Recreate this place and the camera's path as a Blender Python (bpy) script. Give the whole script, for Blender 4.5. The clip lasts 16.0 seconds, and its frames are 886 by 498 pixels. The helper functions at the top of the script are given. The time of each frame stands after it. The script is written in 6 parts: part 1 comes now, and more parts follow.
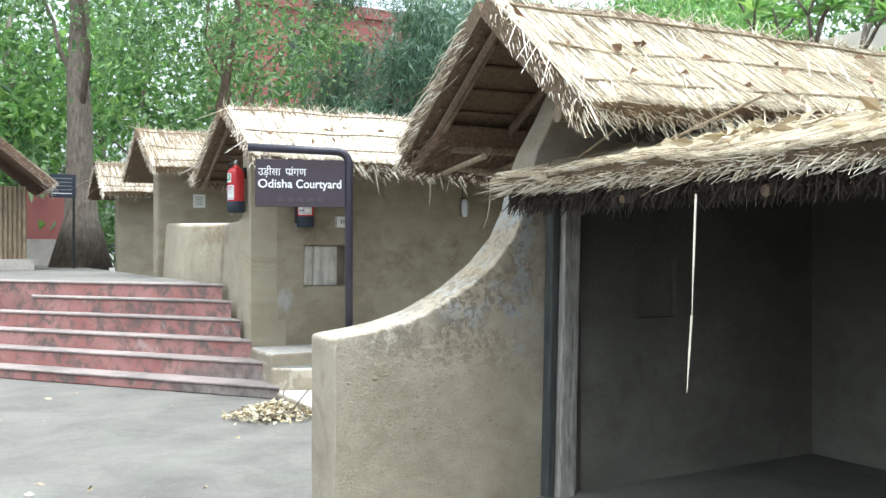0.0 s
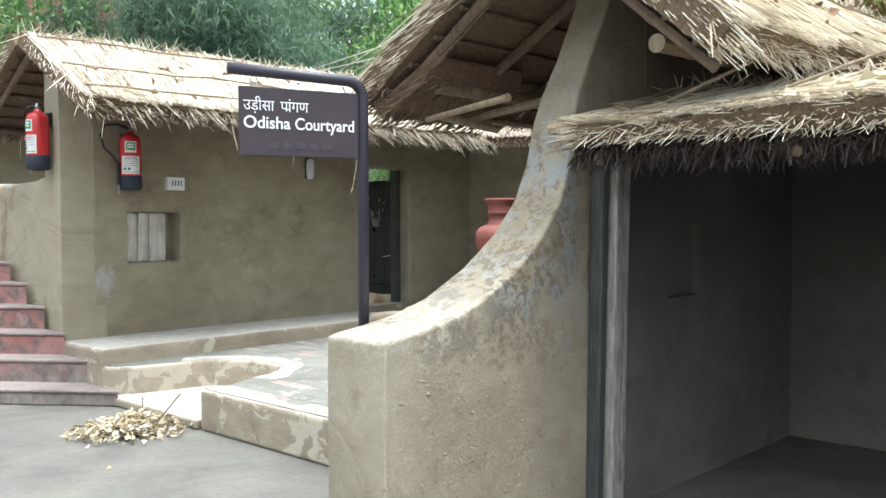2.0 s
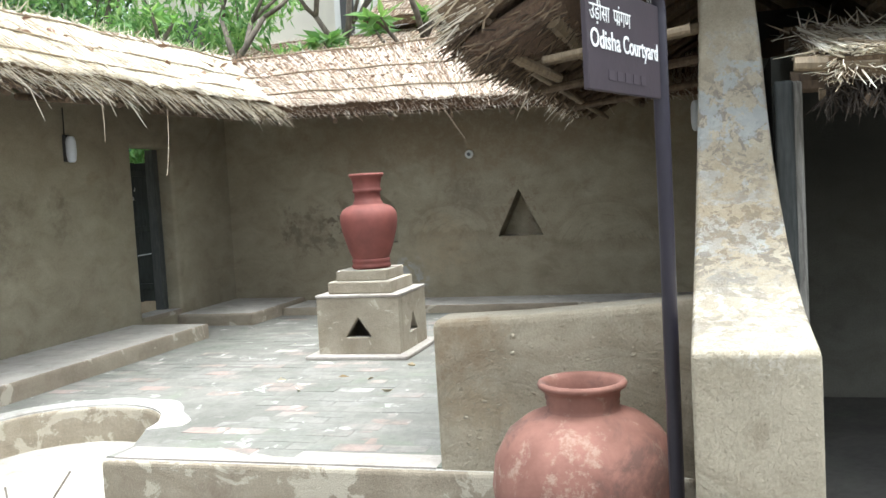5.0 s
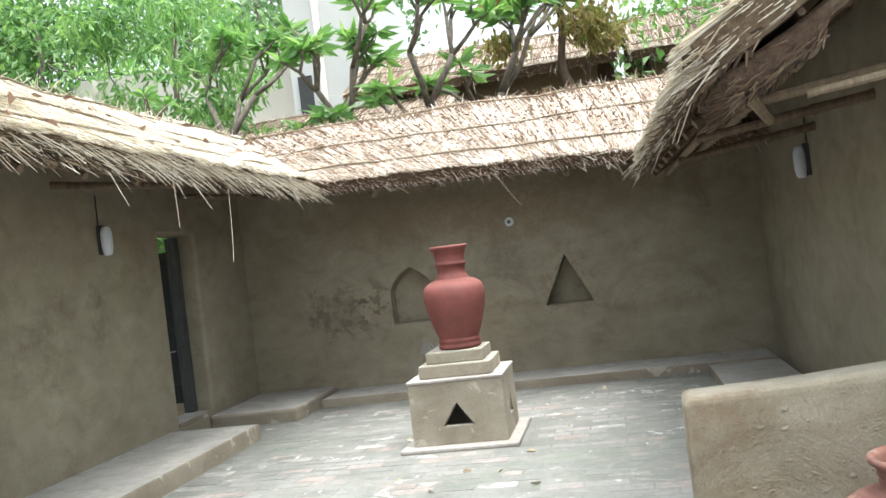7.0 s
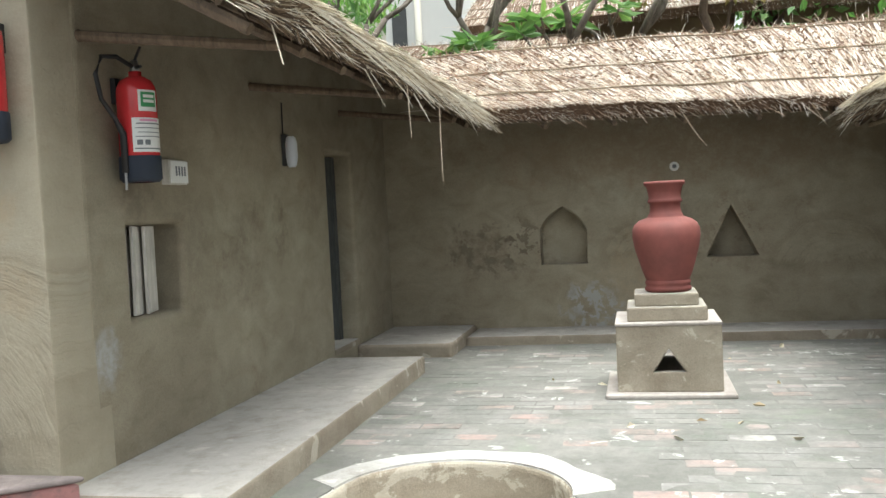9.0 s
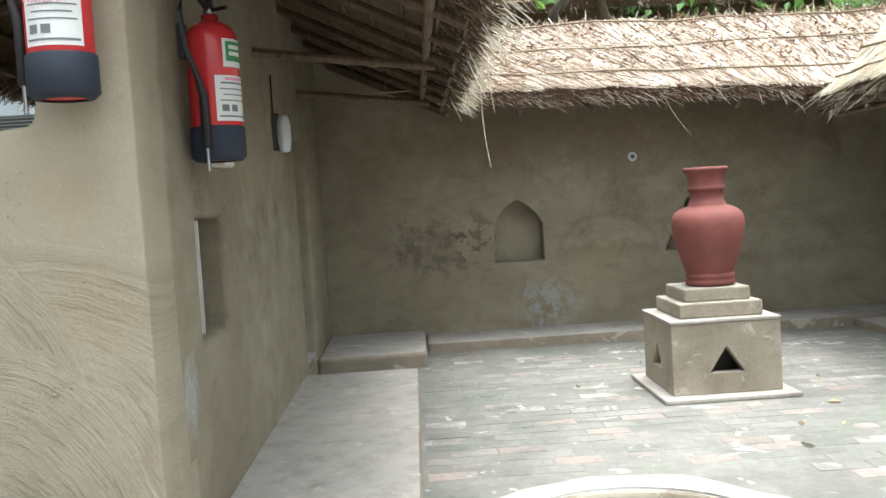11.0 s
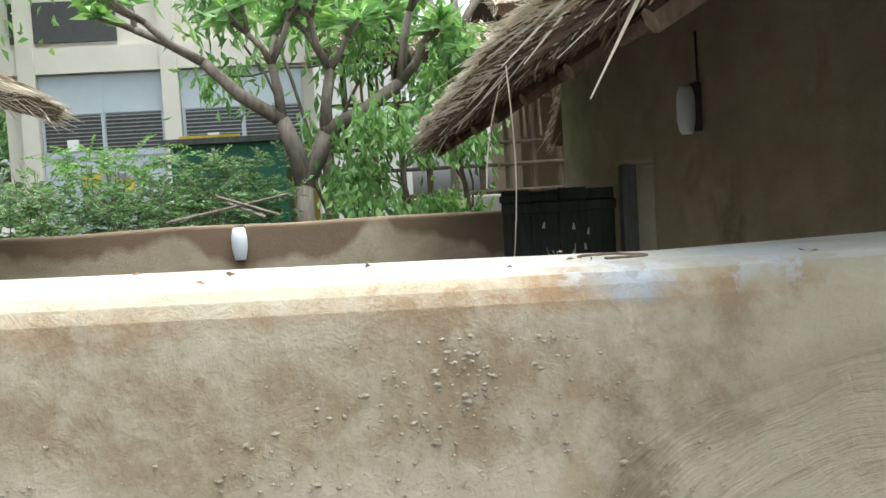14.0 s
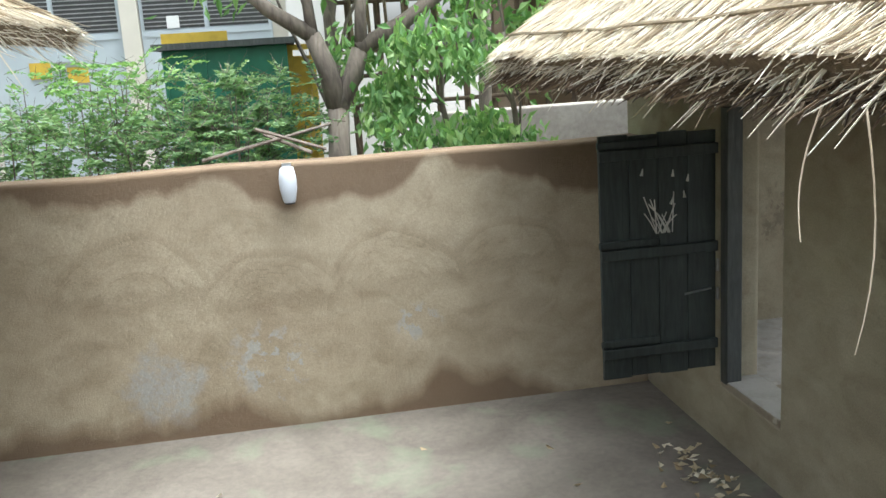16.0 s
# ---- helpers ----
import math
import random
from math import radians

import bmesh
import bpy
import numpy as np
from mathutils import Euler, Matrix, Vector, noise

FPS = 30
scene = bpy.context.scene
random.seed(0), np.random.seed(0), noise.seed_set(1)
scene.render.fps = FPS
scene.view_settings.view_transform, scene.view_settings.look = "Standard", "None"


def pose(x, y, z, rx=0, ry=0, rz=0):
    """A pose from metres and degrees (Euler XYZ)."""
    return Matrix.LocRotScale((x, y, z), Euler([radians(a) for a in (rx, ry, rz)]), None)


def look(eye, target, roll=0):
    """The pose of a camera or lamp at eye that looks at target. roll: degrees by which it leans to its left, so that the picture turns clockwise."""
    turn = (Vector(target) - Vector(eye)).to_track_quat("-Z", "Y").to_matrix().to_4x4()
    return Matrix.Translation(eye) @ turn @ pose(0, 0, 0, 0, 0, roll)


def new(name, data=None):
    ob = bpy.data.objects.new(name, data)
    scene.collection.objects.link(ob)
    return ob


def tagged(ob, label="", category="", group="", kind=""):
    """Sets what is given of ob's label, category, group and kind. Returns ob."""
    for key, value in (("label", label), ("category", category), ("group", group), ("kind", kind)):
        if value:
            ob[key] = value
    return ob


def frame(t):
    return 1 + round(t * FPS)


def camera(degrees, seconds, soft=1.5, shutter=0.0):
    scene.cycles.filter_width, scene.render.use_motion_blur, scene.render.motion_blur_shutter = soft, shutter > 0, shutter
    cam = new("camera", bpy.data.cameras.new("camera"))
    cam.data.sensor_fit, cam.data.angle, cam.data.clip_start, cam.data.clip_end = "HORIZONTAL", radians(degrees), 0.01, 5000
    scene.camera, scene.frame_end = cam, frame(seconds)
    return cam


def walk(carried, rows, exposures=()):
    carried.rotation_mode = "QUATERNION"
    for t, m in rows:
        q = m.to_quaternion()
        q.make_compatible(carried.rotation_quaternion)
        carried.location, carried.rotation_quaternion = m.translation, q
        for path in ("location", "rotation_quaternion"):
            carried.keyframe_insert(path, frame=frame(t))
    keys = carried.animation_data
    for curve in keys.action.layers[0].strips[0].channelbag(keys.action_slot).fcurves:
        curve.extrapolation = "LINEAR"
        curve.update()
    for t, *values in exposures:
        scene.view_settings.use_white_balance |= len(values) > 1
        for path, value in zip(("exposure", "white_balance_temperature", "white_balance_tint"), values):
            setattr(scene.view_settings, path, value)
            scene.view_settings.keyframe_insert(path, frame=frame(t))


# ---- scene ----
cam = camera(51.9, 16.0)
METRES, EYE, TILT, LEAN, TURN = 13.5, 1.5, 0.0, 0.0, -29.2
ROWS = [
    (0.0, 0.0, 0.0, 0.0, 0.0, 0.0, -0.0),
    (0.5, -0.0247, 0.0267, 0.0003, 0.07, 1.83, 0.38),
    (1.0, -0.05, 0.0531, 0.002, -5.84, 0.19, 0.9),
    (1.5, -0.0745, 0.0819, 0.0007, -11.9, -0.98, 0.63),
    (2.0, -0.1015, 0.1095, -0.0, -17.83, -2.07, 0.1),
    (2.5, -0.1249, 0.1338, 0.0011, -22.42, -2.77, -0.61),
    (3.0, -0.1474, 0.1635, -0.0005, -26.2, -3.37, -1.77),
    (5.5, -0.2259, 0.2965, 0.0026, -47.29, -2.79, 4.0),
    (6.0, -0.2299, 0.3209, 0.0055, -47.9, -0.96, 4.59),
    (6.5, -0.2399, 0.346, 0.0046, -48.61, -0.34, 6.01),
    (7.0, -0.2478, 0.3694, 0.0064, -50.19, 0.45, 7.03),
    (7.5, -0.2491, 0.3925, 0.0081, -51.3, 2.4, 5.15),
    (8.0, -0.2567, 0.4122, 0.007, -52.46, 2.42, 3.52),
    (8.5, -0.2743, 0.4336, 0.0063, -50.37, -0.31, 2.55),
    (9.0, -0.286, 0.4593, 0.0023, -48.75, -2.36, 2.89),
    (11.5, -0.2978, 0.6254, 0.0049, -65.11, -2.01, 3.83),
    (12.0, -0.2896, 0.6664, 0.0065, -65.59, -0.93, 4.26),
    (12.5, -0.2911, 0.7047, 0.0055, -64.15, -0.66, 4.97),
    (13.0, -0.2911, 0.7526, 0.0076, -64.45, -1.29, 5.93),
    (13.5, -0.2912, 0.7895, 0.0214, -65.22, -2.15, 5.93),
    (14.0, -0.2947, 0.8113, 0.0324, -65.87, -3.36, 3.48),
    (14.5, -0.2909, 0.8302, 0.041, -68.09, -6.08, 1.72),
    (15.0, -0.2882, 0.8493, 0.0493, -71.64, -9.23, 1.85),
    (15.5, -0.2857, 0.866, 0.0592, -72.84, -10.73, 3.16),
    (16.0, -0.2844, 0.8866, 0.0704, -70.54, -12.26, 3.64),
]
EXPOSURES = [(0.0, 1.15, 5850, 3), (0.5, 0.65, 6000, 3), (2.5, 1.32, 6000, 4), (3.0, 1.38, 6000, 4), (5.5, 1.15, 6050, 4), (7.0, 1.2, 6100, 4), (8.5, 0.9, 6250, 4), (9.0, 0.97, 6250, 4), (11.5, 1.25, 6150, 4), (12.5, 1.3, 6150, 4), (13.0, 1.1, 6100, 4), (14.0, 1.08, 6100, 4), (15.0, 1.35, 6000, 4), (15.5, 1.25, 6100, 4), (16.0, 1.5, 6050, 4)]
walk(cam, [(t, pose(0, 0, EYE, TILT, LEAN, TURN) @ pose(METRES * x, METRES * y, METRES * z, 90 + pitch, roll, yaw)) for t, x, y, z, yaw, pitch, roll in ROWS], EXPOSURES)

# ---- world and light ----
world = bpy.data.worlds.new("sky")
scene.world = world
world.use_nodes = True
wn = world.node_tree.nodes
wl = world.node_tree.links
sky = wn.new("ShaderNodeTexSky")
sky.sky_type = "NISHITA"
sky.sun_disc = False
sky.sun_elevation, sky.sun_rotation = radians(80), radians(194)
sky.dust_density, sky.air_density = 6.0, 1.0
pale = wn.new("ShaderNodeHueSaturation")
pale.inputs["Saturation"].default_value = 0.25
wl.new(sky.outputs[0], pale.inputs["Color"])
wl.new(pale.outputs[0], wn["Background"].inputs["Color"])
wn["Background"].inputs["Strength"].default_value = 0.22

sun = new("sun", bpy.data.lights.new("sun", "SUN"))
sun.data.energy, sun.data.angle, sun.data.color = 1.45, radians(50), (1.0, 0.98, 0.94)
sun.matrix_world = look((0, 0, 20), (0.4, 1.6, 0))


# ---- materials ----
def material(name, rough=0.9, metallic=0.0):
    m = bpy.data.materials.new(name)
    m.use_nodes = True
    b = m.node_tree.nodes["Principled BSDF"]
    b.inputs["Roughness"].default_value = rough
    b.inputs["Metallic"].default_value = metallic
    return m, m.node_tree.nodes, m.node_tree.links, b


def coords(n, l, scale=(1, 1, 1), turn=(0, 0, 0)):
    t = n.new("ShaderNodeNewGeometry")
    mp = n.new("ShaderNodeMapping")
    mp.inputs["Scale"].default_value = scale
    mp.inputs["Rotation"].default_value = turn
    l.new(t.outputs["Position"], mp.inputs["Vector"])
    return mp.outputs[0]


def noise_at(n, l, v, scale, detail=4.0, rough=0.55, distort=0.0):
    t = n.new("ShaderNodeTexNoise")
    t.inputs["Scale"].default_value = scale
    t.inputs["Detail"].default_value = detail
    t.inputs["Roughness"].default_value = rough
    t.inputs["Distortion"].default_value = distort
    l.new(v, t.inputs["Vector"])
    return t.outputs["Fac"]


def ramp(n, l, fac, stops):
    r = n.new("ShaderNodeValToRGB")
    el = r.color_ramp.elements
    while len(el) < len(stops):
        el.new(0.5)
    for e, (p, c) in zip(el, stops):
        e.position, e.color = p, (*c, 1) if len(c) == 3 else (c[0], c[0], c[0], 1)
    l.new(fac, r.inputs["Fac"])
    return r.outputs["Color"]


def mixed(n, l, fac, a, b, mode="MIX"):
    m = n.new("ShaderNodeMix")
    m.data_type, m.blend_type = "RGBA", mode
    for sock, value in ((m.inputs["Factor"], fac), (m.inputs["A"], a), (m.inputs["B"], b)):
        if isinstance(value, bpy.types.NodeSocket):
            l.new(value, sock)
        elif isinstance(value, tuple):
            sock.default_value = (*value, 1)
        else:
            sock.default_value = value
    return m.outputs["Result"]


def bump(n, l, b, heights, dist=0.01):
    """heights: (socket, strength) pairs, chained."""
    last = None
    for h, s in heights:
        k = n.new("ShaderNodeBump")
        k.inputs["Strength"].default_value = s
        k.inputs["Distance"].default_value = dist
        l.new(h, k.inputs["Height"])
        if last:
            l.new(last, k.inputs["Normal"])
        last = k.outputs["Normal"]
    l.new(last, b.inputs["Normal"])


def mud(name, light=(0.48, 0.405, 0.27), dark=(0.34, 0.275, 0.175), stain=(0.17, 0.13, 0.085), sweep=0.2, stains=0.60, patch=0.74, blots=(), damp_shade=None, relief=0.012, crumb=0.2, top=0.0, arcs=(), grain=0.4, gritty=0.6, tone=0.6, peel=(0.36, 0.35, 0.33), peel_size=1.7):
    m, n, l, b = material(name, 0.95)
    v = coords(n, l)
    big = noise_at(n, l, v, 0.9, 5, 0.6, 0.4)
    base = ramp(n, l, big, [(0.3, dark), (0.62, light)])
    fine = noise_at(n, l, v, 110, 8, 0.75)
    base = mixed(n, l, grain, base, ramp(n, l, fine, [(0.32, (0.42, 0.40, 0.38)), (0.62, (1, 1, 1))]), "MULTIPLY")
    hand = noise_at(n, l, coords(n, l, (1, 1, 1.6)), 3.6, 7, 0.62, 0.6)
    base = mixed(n, l, tone, base, ramp(n, l, hand, [(0.33, (0.72, 0.69, 0.64)), (0.5, (0.95, 0.94, 0.93)), (0.66, (1.12, 1.12, 1.12))]), "MULTIPLY")
    blot = noise_at(n, l, v, 2.3, 6, 0.62, 0.8)
    base = mixed(n, l, ramp(n, l, blot, [(stains, (0,)), (stains + 0.16, (0.7,))]), base, stain)
    worn = noise_at(n, l, coords(n, l, (1, 1, 1.2), (0.4, 0.2, 0.9)), peel_size, 7, 0.62, 0.5)
    base = mixed(n, l, ramp(n, l, worn, [(patch, (0,)), (patch + 0.03, (0.8,))]), base, peel)
    rough_edge = noise_at(n, l, v, 5.5, 6, 0.7)
    def soft_step(sock, lo, hi, most):
        r = n.new("ShaderNodeMapRange")
        r.inputs["From Min"].default_value, r.inputs["From Max"].default_value = lo, hi
        r.inputs["To Min"].default_value, r.inputs["To Max"].default_value = 0.0, most
        l.new(sock, r.inputs["Value"])
        return r.outputs["Result"]
    def combine(op, a, c):
        k = n.new("ShaderNodeMath")
        k.operation = op
        for s, value in zip(k.inputs, (a, c)):
            if isinstance(value, bpy.types.NodeSocket):
                l.new(value, s)
            else:
                s.default_value = value
        return k.outputs[0]
    speckle = ramp(n, l, noise_at(n, l, v, 15, 7, 0.75), [(0.36, (0.25,)), (0.56, (1.0,))])
    flake = ramp(n, l, noise_at(n, l, v, 7.5, 9, 0.68, 0.3), [(0.50, (0.0,)), (0.53, (1.0,))])
    scale_off = ramp(n, l, noise_at(n, l, v, 21, 8, 0.7, 0.5), [(0.49, (0.0,)), (0.53, (1.0,))])
    peeled = combine("MULTIPLY", flake, 0.0)
    for place, size, colour, most, *crisp in blots:
        d = n.new("ShaderNodeVectorMath")
        d.operation = "SUBTRACT"
        l.new(v, d.inputs[0])
        d.inputs[1].default_value = place
        k = n.new("ShaderNodeVectorMath")
        k.operation = "DIVIDE"
        l.new(d.outputs["Vector"], k.inputs[0])
        k.inputs[1].default_value = size if isinstance(size, tuple) else (size, size, size)
        far = n.new("ShaderNodeVectorMath")
        far.operation = "LENGTH"
        l.new(k.outputs["Vector"], far.inputs[0])
        near = combine("ADD", far.outputs["Value"], combine("MULTIPLY", rough_edge, 2.2))
        mask = combine("MULTIPLY", soft_step(near, 2.1, 1.6, most), (scale_off if crisp[0] == 2 else flake) if crisp else speckle)
        if crisp:
            peeled = combine("ADD", peeled, mask)
        base = mixed(n, l, mask, base, colour)
    # damp bands at top and foot; on hut walls the upper one is painted shade
    if damp_shade:
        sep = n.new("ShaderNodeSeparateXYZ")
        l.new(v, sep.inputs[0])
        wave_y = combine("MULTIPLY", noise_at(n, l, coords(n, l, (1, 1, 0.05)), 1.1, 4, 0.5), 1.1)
        base = mixed(n, l, soft_step(combine("ADD", sep.outputs["Z"], wave_y), damp_shade[0], damp_shade[0] + (damp_shade[3] if len(damp_shade) > 3 else 0.06), 0.85), base, damp_shade[2])
        base = mixed(n, l, soft_step(combine("ADD", sep.outputs["Z"], wave_y), damp_shade[1], damp_shade[1] - 0.14, 0.85), base, damp_shade[2])
    if top:
        # what lies face up blends to a mottled pale tone, ragged at the edge
        up = n.new("ShaderNodeNewGeometry")
        sp = n.new("ShaderNodeSeparateXYZ")
        l.new(up.outputs["True Normal"], sp.inputs[0])
        lie = soft_step(combine("ADD", sp.outputs["Z"], combine("MULTIPLY", rough_edge, 0.5)), 1.1, 1.2, top)
        pale_top = ramp(n, l, noise_at(n, l, v, 7, 6, 0.7), [(0.3, (0.40, 0.385, 0.355)), (0.55, (0.60, 0.595, 0.57))])
        base = mixed(n, l, lie, base, pale_top)
    l.new(base, b.inputs["Base Color"])
    # hand-swept arcs left by the plasterer's palm: streaks that run round each centre
    swept = combine("MULTIPLY", rough_edge, 0.0)
    if arcs:
        axes = n.new("ShaderNodeSeparateXYZ")
        l.new(v, axes.inputs[0])
        bend = combine("MULTIPLY", noise_at(n, l, v, 2.2, 3, 0.5), 0.14)
        for place, size in arcs:
            a = combine("SUBTRACT", axes.outputs["Y"], place[1])
            c = combine("SUBTRACT", axes.outputs["Z"], place[2])
            rad = combine("ADD", combine("SQRT", combine("ADD", combine("MULTIPLY", a, a), combine("MULTIPLY", c, c)), 0), bend)
            polar = n.new("ShaderNodeCombineXYZ")
            l.new(combine("MULTIPLY", rad, 34.0), polar.inputs[0])
            l.new(combine("MULTIPLY", combine("ARCTAN2", c, a), 1.6), polar.inputs[1])
            polar.inputs[2].default_value = place[1] * 3.1
            streak = noise_at(n, l, polar.outputs[0], 1.0, 6, 0.72)
            inside = combine("MULTIPLY", soft_step(rad, size + 0.08, size, 1.0), soft_step(c, 0.02, 0.2, 1.0))
            mk = n.new("ShaderNodeMix")
            l.new(inside, mk.inputs["Factor"])
            l.new(swept, mk.inputs["A"])
            l.new(streak, mk.inputs["B"])
            swept = mk.outputs["Result"]
        base = mixed(n, l, 0.45, base, ramp(n, l, swept, [(0.0, (1, 1, 1)), (0.05, (0.9, 0.88, 0.86)), (0.38, (0.66, 0.63, 0.59)), (0.45, (0.97, 0.96, 0.95)), (0.7, (1.05, 1.05, 1.05))]), "MULTIPLY")
        l.new(base, b.inputs["Base Color"])
    patchy = ramp(n, l, noise_at(n, l, v, 4.5, 4, 0.6), [(0.42, (0.15,)), (0.58, (1.0,))])
    crumbs = combine("MULTIPLY", ramp(n, l, noise_at(n, l, v, 75, 5, 0.65), [(0.55, (0.0,)), (0.66, (1.0,))]), patchy)
    grit = noise_at(n, l, v, 90, 9, 0.8)
    lumps = noise_at(n, l, v, 7, 5, 0.6)
    ridges = ramp(n, l, noise_at(n, l, v, 19, 6, 0.7, 0.8), [(0.46, (0.0,)), (0.62, (1.0,))])
    bump(n, l, b, [(swept, sweep), (lumps, 0.7), (ridges, crumb * 0.7), (crumbs, crumb), (grit, gritty), (peeled, -0.8 if arcs or blots else 0.0)], relief)
    return m


GREYED = (0.37, 0.365, 0.35)
DARKENED = (0.12, 0.09, 0.06)
RUSTY = (0.40, 0.31, 0.20)
MUD = mud("mud plaster", (0.365, 0.325, 0.238), (0.265, 0.227, 0.16), (0.20, 0.15, 0.095), sweep=0.0, blots=[((3.42, 9.7, 0.93), 0.16, GREYED, 0.9), ((3.75, 9.7, 1.70), 0.22, DARKENED, 0.5), ((4.3, 9.7, 1.45), 0.3, DARKENED, 0.3), ((5.2, 9.7, 1.55), 0.16, DARKENED, 0.3), ((6.2, 9.7, 1.6), 0.16, DARKENED, 0.3), ((5.6, 9.96, 1.5), (0.25, 0.3, 0.5), DARKENED, 0.6), ((4.9, 9.96, 1.3), 0.4, DARKENED, 0.45)])
# the wide last blot paints the eave's shade along the upper wall
MUD_EAST = mud("stained mud plaster with eave shade", (0.39, 0.345, 0.252), (0.285, 0.242, 0.168), sweep=0.3, arcs=[((8.36, 5.6, 0.75), 0.6), ((8.36, 7.2, 0.9), 0.5)],
               blots=[((8.36, 8.75, 1.12), (0.4, 0.5, 0.3), (0.13, 0.105, 0.075), 0.6, 1), ((8.36, 8.8, 1.15), (0.3, 0.34, 0.24), (0.16, 0.125, 0.085), 0.6), ((8.36, 8.35, 1.2), 0.26, DARKENED, 0.6, 1), ((8.36, 7.75, 0.55), 0.33, GREYED, 0.85, 1), ((8.36, 6.46, 1.2), 0.36, (0.2, 0.15, 0.1), 0.7, 1), ((8.36, 7.0, 1.45), 0.26, DARKENED, 0.4), ((8.36, 7.3, 0.9), 0.4, RUSTY, 0.4), ((8.36, 7.0, 2.1), (0.3, 2.4, 0.5), (0.24, 0.18, 0.115), 0.7)])
FLAKE = (0.37, 0.385, 0.38)
MUD_RAW = mud("rough mud plaster", (0.48, 0.425, 0.325), (0.36, 0.305, 0.22), (0.20, 0.15, 0.095), 0.9, 0.60, 0.8, relief=0.022, crumb=0.5, top=0.12,
              arcs=[((3.02, 5.0, 0.25), 0.62), ((3.02, 5.5, 0.45), 0.42)],
              blots=[((2.95, 4.37, 1.08), (0.2, 0.3, 0.22), (0.40, 0.395, 0.385), 0.95, 1), ((2.5, 4.37, 1.05), 0.1, DARKENED, 0.7, 1), ((2.72, 4.37, 1.0), 0.26, (0.22, 0.17, 0.115), 0.5, 1), ((2.95, 4.37, 1.35), 0.2, DARKENED, 0.3),
                     ((2.62, 4.54, 1.32), (0.5, 0.4, 0.3), FLAKE, 0.9, 1), ((2.55, 4.54, 1.27), (0.55, 0.4, 0.28), (0.13, 0.112, 0.09), 0.75, 2), ((2.95, 4.54, 1.65), (0.22, 0.4, 0.45), (0.15, 0.135, 0.12), 0.65, 2), ((2.5, 4.37, 0.98), (0.5, 0.3, 0.12), (0.17, 0.14, 0.10), 0.5, 2), ((2.1, 4.54, 1.1), (0.4, 0.4, 0.2), (0.62, 0.58, 0.50), 0.7, 2), ((2.95, 4.54, 1.72), (0.24, 0.4, 0.5), FLAKE, 0.85, 1), ((2.2, 4.54, 1.1), (0.35, 0.4, 0.3), (0.17, 0.14, 0.10), 0.6, 1), ((2.7, 4.54, 1.4), (0.35, 0.3, 0.3), (0.26, 0.20, 0.125), 0.55),
                     ((3.02, 5.68, 0.82), (0.2, 0.22, 0.2), (0.27, 0.20, 0.125), 0.8), ((3.02, 5.62, 0.55), 0.16, RUSTY, 0.5)])
UMBER = (0.27, 0.20, 0.12)
MUD_SWEPT = mud("hand-swept mud plaster", (0.41, 0.367, 0.275), (0.335, 0.293, 0.213), (0.20, 0.155, 0.10), 1.0, 0.66, 0.82, relief=0.016, crumb=0.3, grain=0.15, gritty=0.2, tone=0.25, top=0.5,
                arcs=[((3.02, 10.05, 0.75), 0.75), ((3.02, 10.70, 0.85), 0.85), ((3.02, 12.6, 0.85), 0.8), ((3.02, 11.8, 0.7), 0.82), ((3.02, 10.35, 0.5), 0.72)],
                blots=[((3.02, 10.36, 1.52), 0.055, (0.42, 0.30, 0.19), 0.9), ((3.02, 9.95, 1.62), 0.12, RUSTY, 0.5), ((3.02, 9.9, 1.3), 0.16, RUSTY, 0.4),
                       ((3.06, 11.20, 1.79), (0.2, 0.36, 0.05), (0.27, 0.165, 0.085), 0.9), ((3.06, 11.25, 1.68), (0.2, 0.42, 0.14), (0.23, 0.17, 0.105), 0.9), ((3.06, 11.85, 1.78), (0.2, 0.5, 0.05), (0.27, 0.185, 0.105), 0.85), ((3.06, 11.8, 1.66), (0.2, 0.7, 0.16), (0.22, 0.165, 0.10), 0.9), ((3.02, 12.5, 1.78), (0.2, 0.5, 0.08), UMBER, 0.7),
                       ((3.02, 11.15, 1.35), (0.2, 0.085, 0.7), (0.17, 0.128, 0.08), 0.85), ((3.02, 11.22, 1.5), (0.2, 0.05, 0.42), UMBER, 0.6), ((3.02, 11.13, 1.70), (0.2, 0.03, 0.16), (0.55, 0.50, 0.41), 0.7, 1), ((3.02, 11.26, 1.71), (0.2, 0.025, 0.12), (0.55, 0.50, 0.41), 0.65, 1), ((3.02, 11.02, 1.66), (0.2, 0.09, 0.16), (0.24, 0.18, 0.115), 0.6),
                       ((3.10, 11.13, 1.80), (0.12, 0.08, 0.05), (0.28, 0.31, 0.33), 0.98),
                       ((3.24, 11.0, 1.83), (0.16, 0.35, 0.06), (0.42, 0.45, 0.47), 0.85, 1), ((3.22, 10.72, 1.83), (0.12, 0.16, 0.06), (0.50, 0.40, 0.29), 0.7), ((3.16, 11.5, 1.84), (0.12, 0.4, 0.06), (0.40, 0.33, 0.25), 0.5, 2), ((3.2, 12.4, 1.84), (0.14, 0.5, 0.06), (0.45, 0.42, 0.36), 0.5, 2)])
MUD_CRUMB = mud("dried mud crumbs", (0.38, 0.335, 0.25), (0.28, 0.24, 0.17), (0.2, 0.155, 0.1), 0.0)
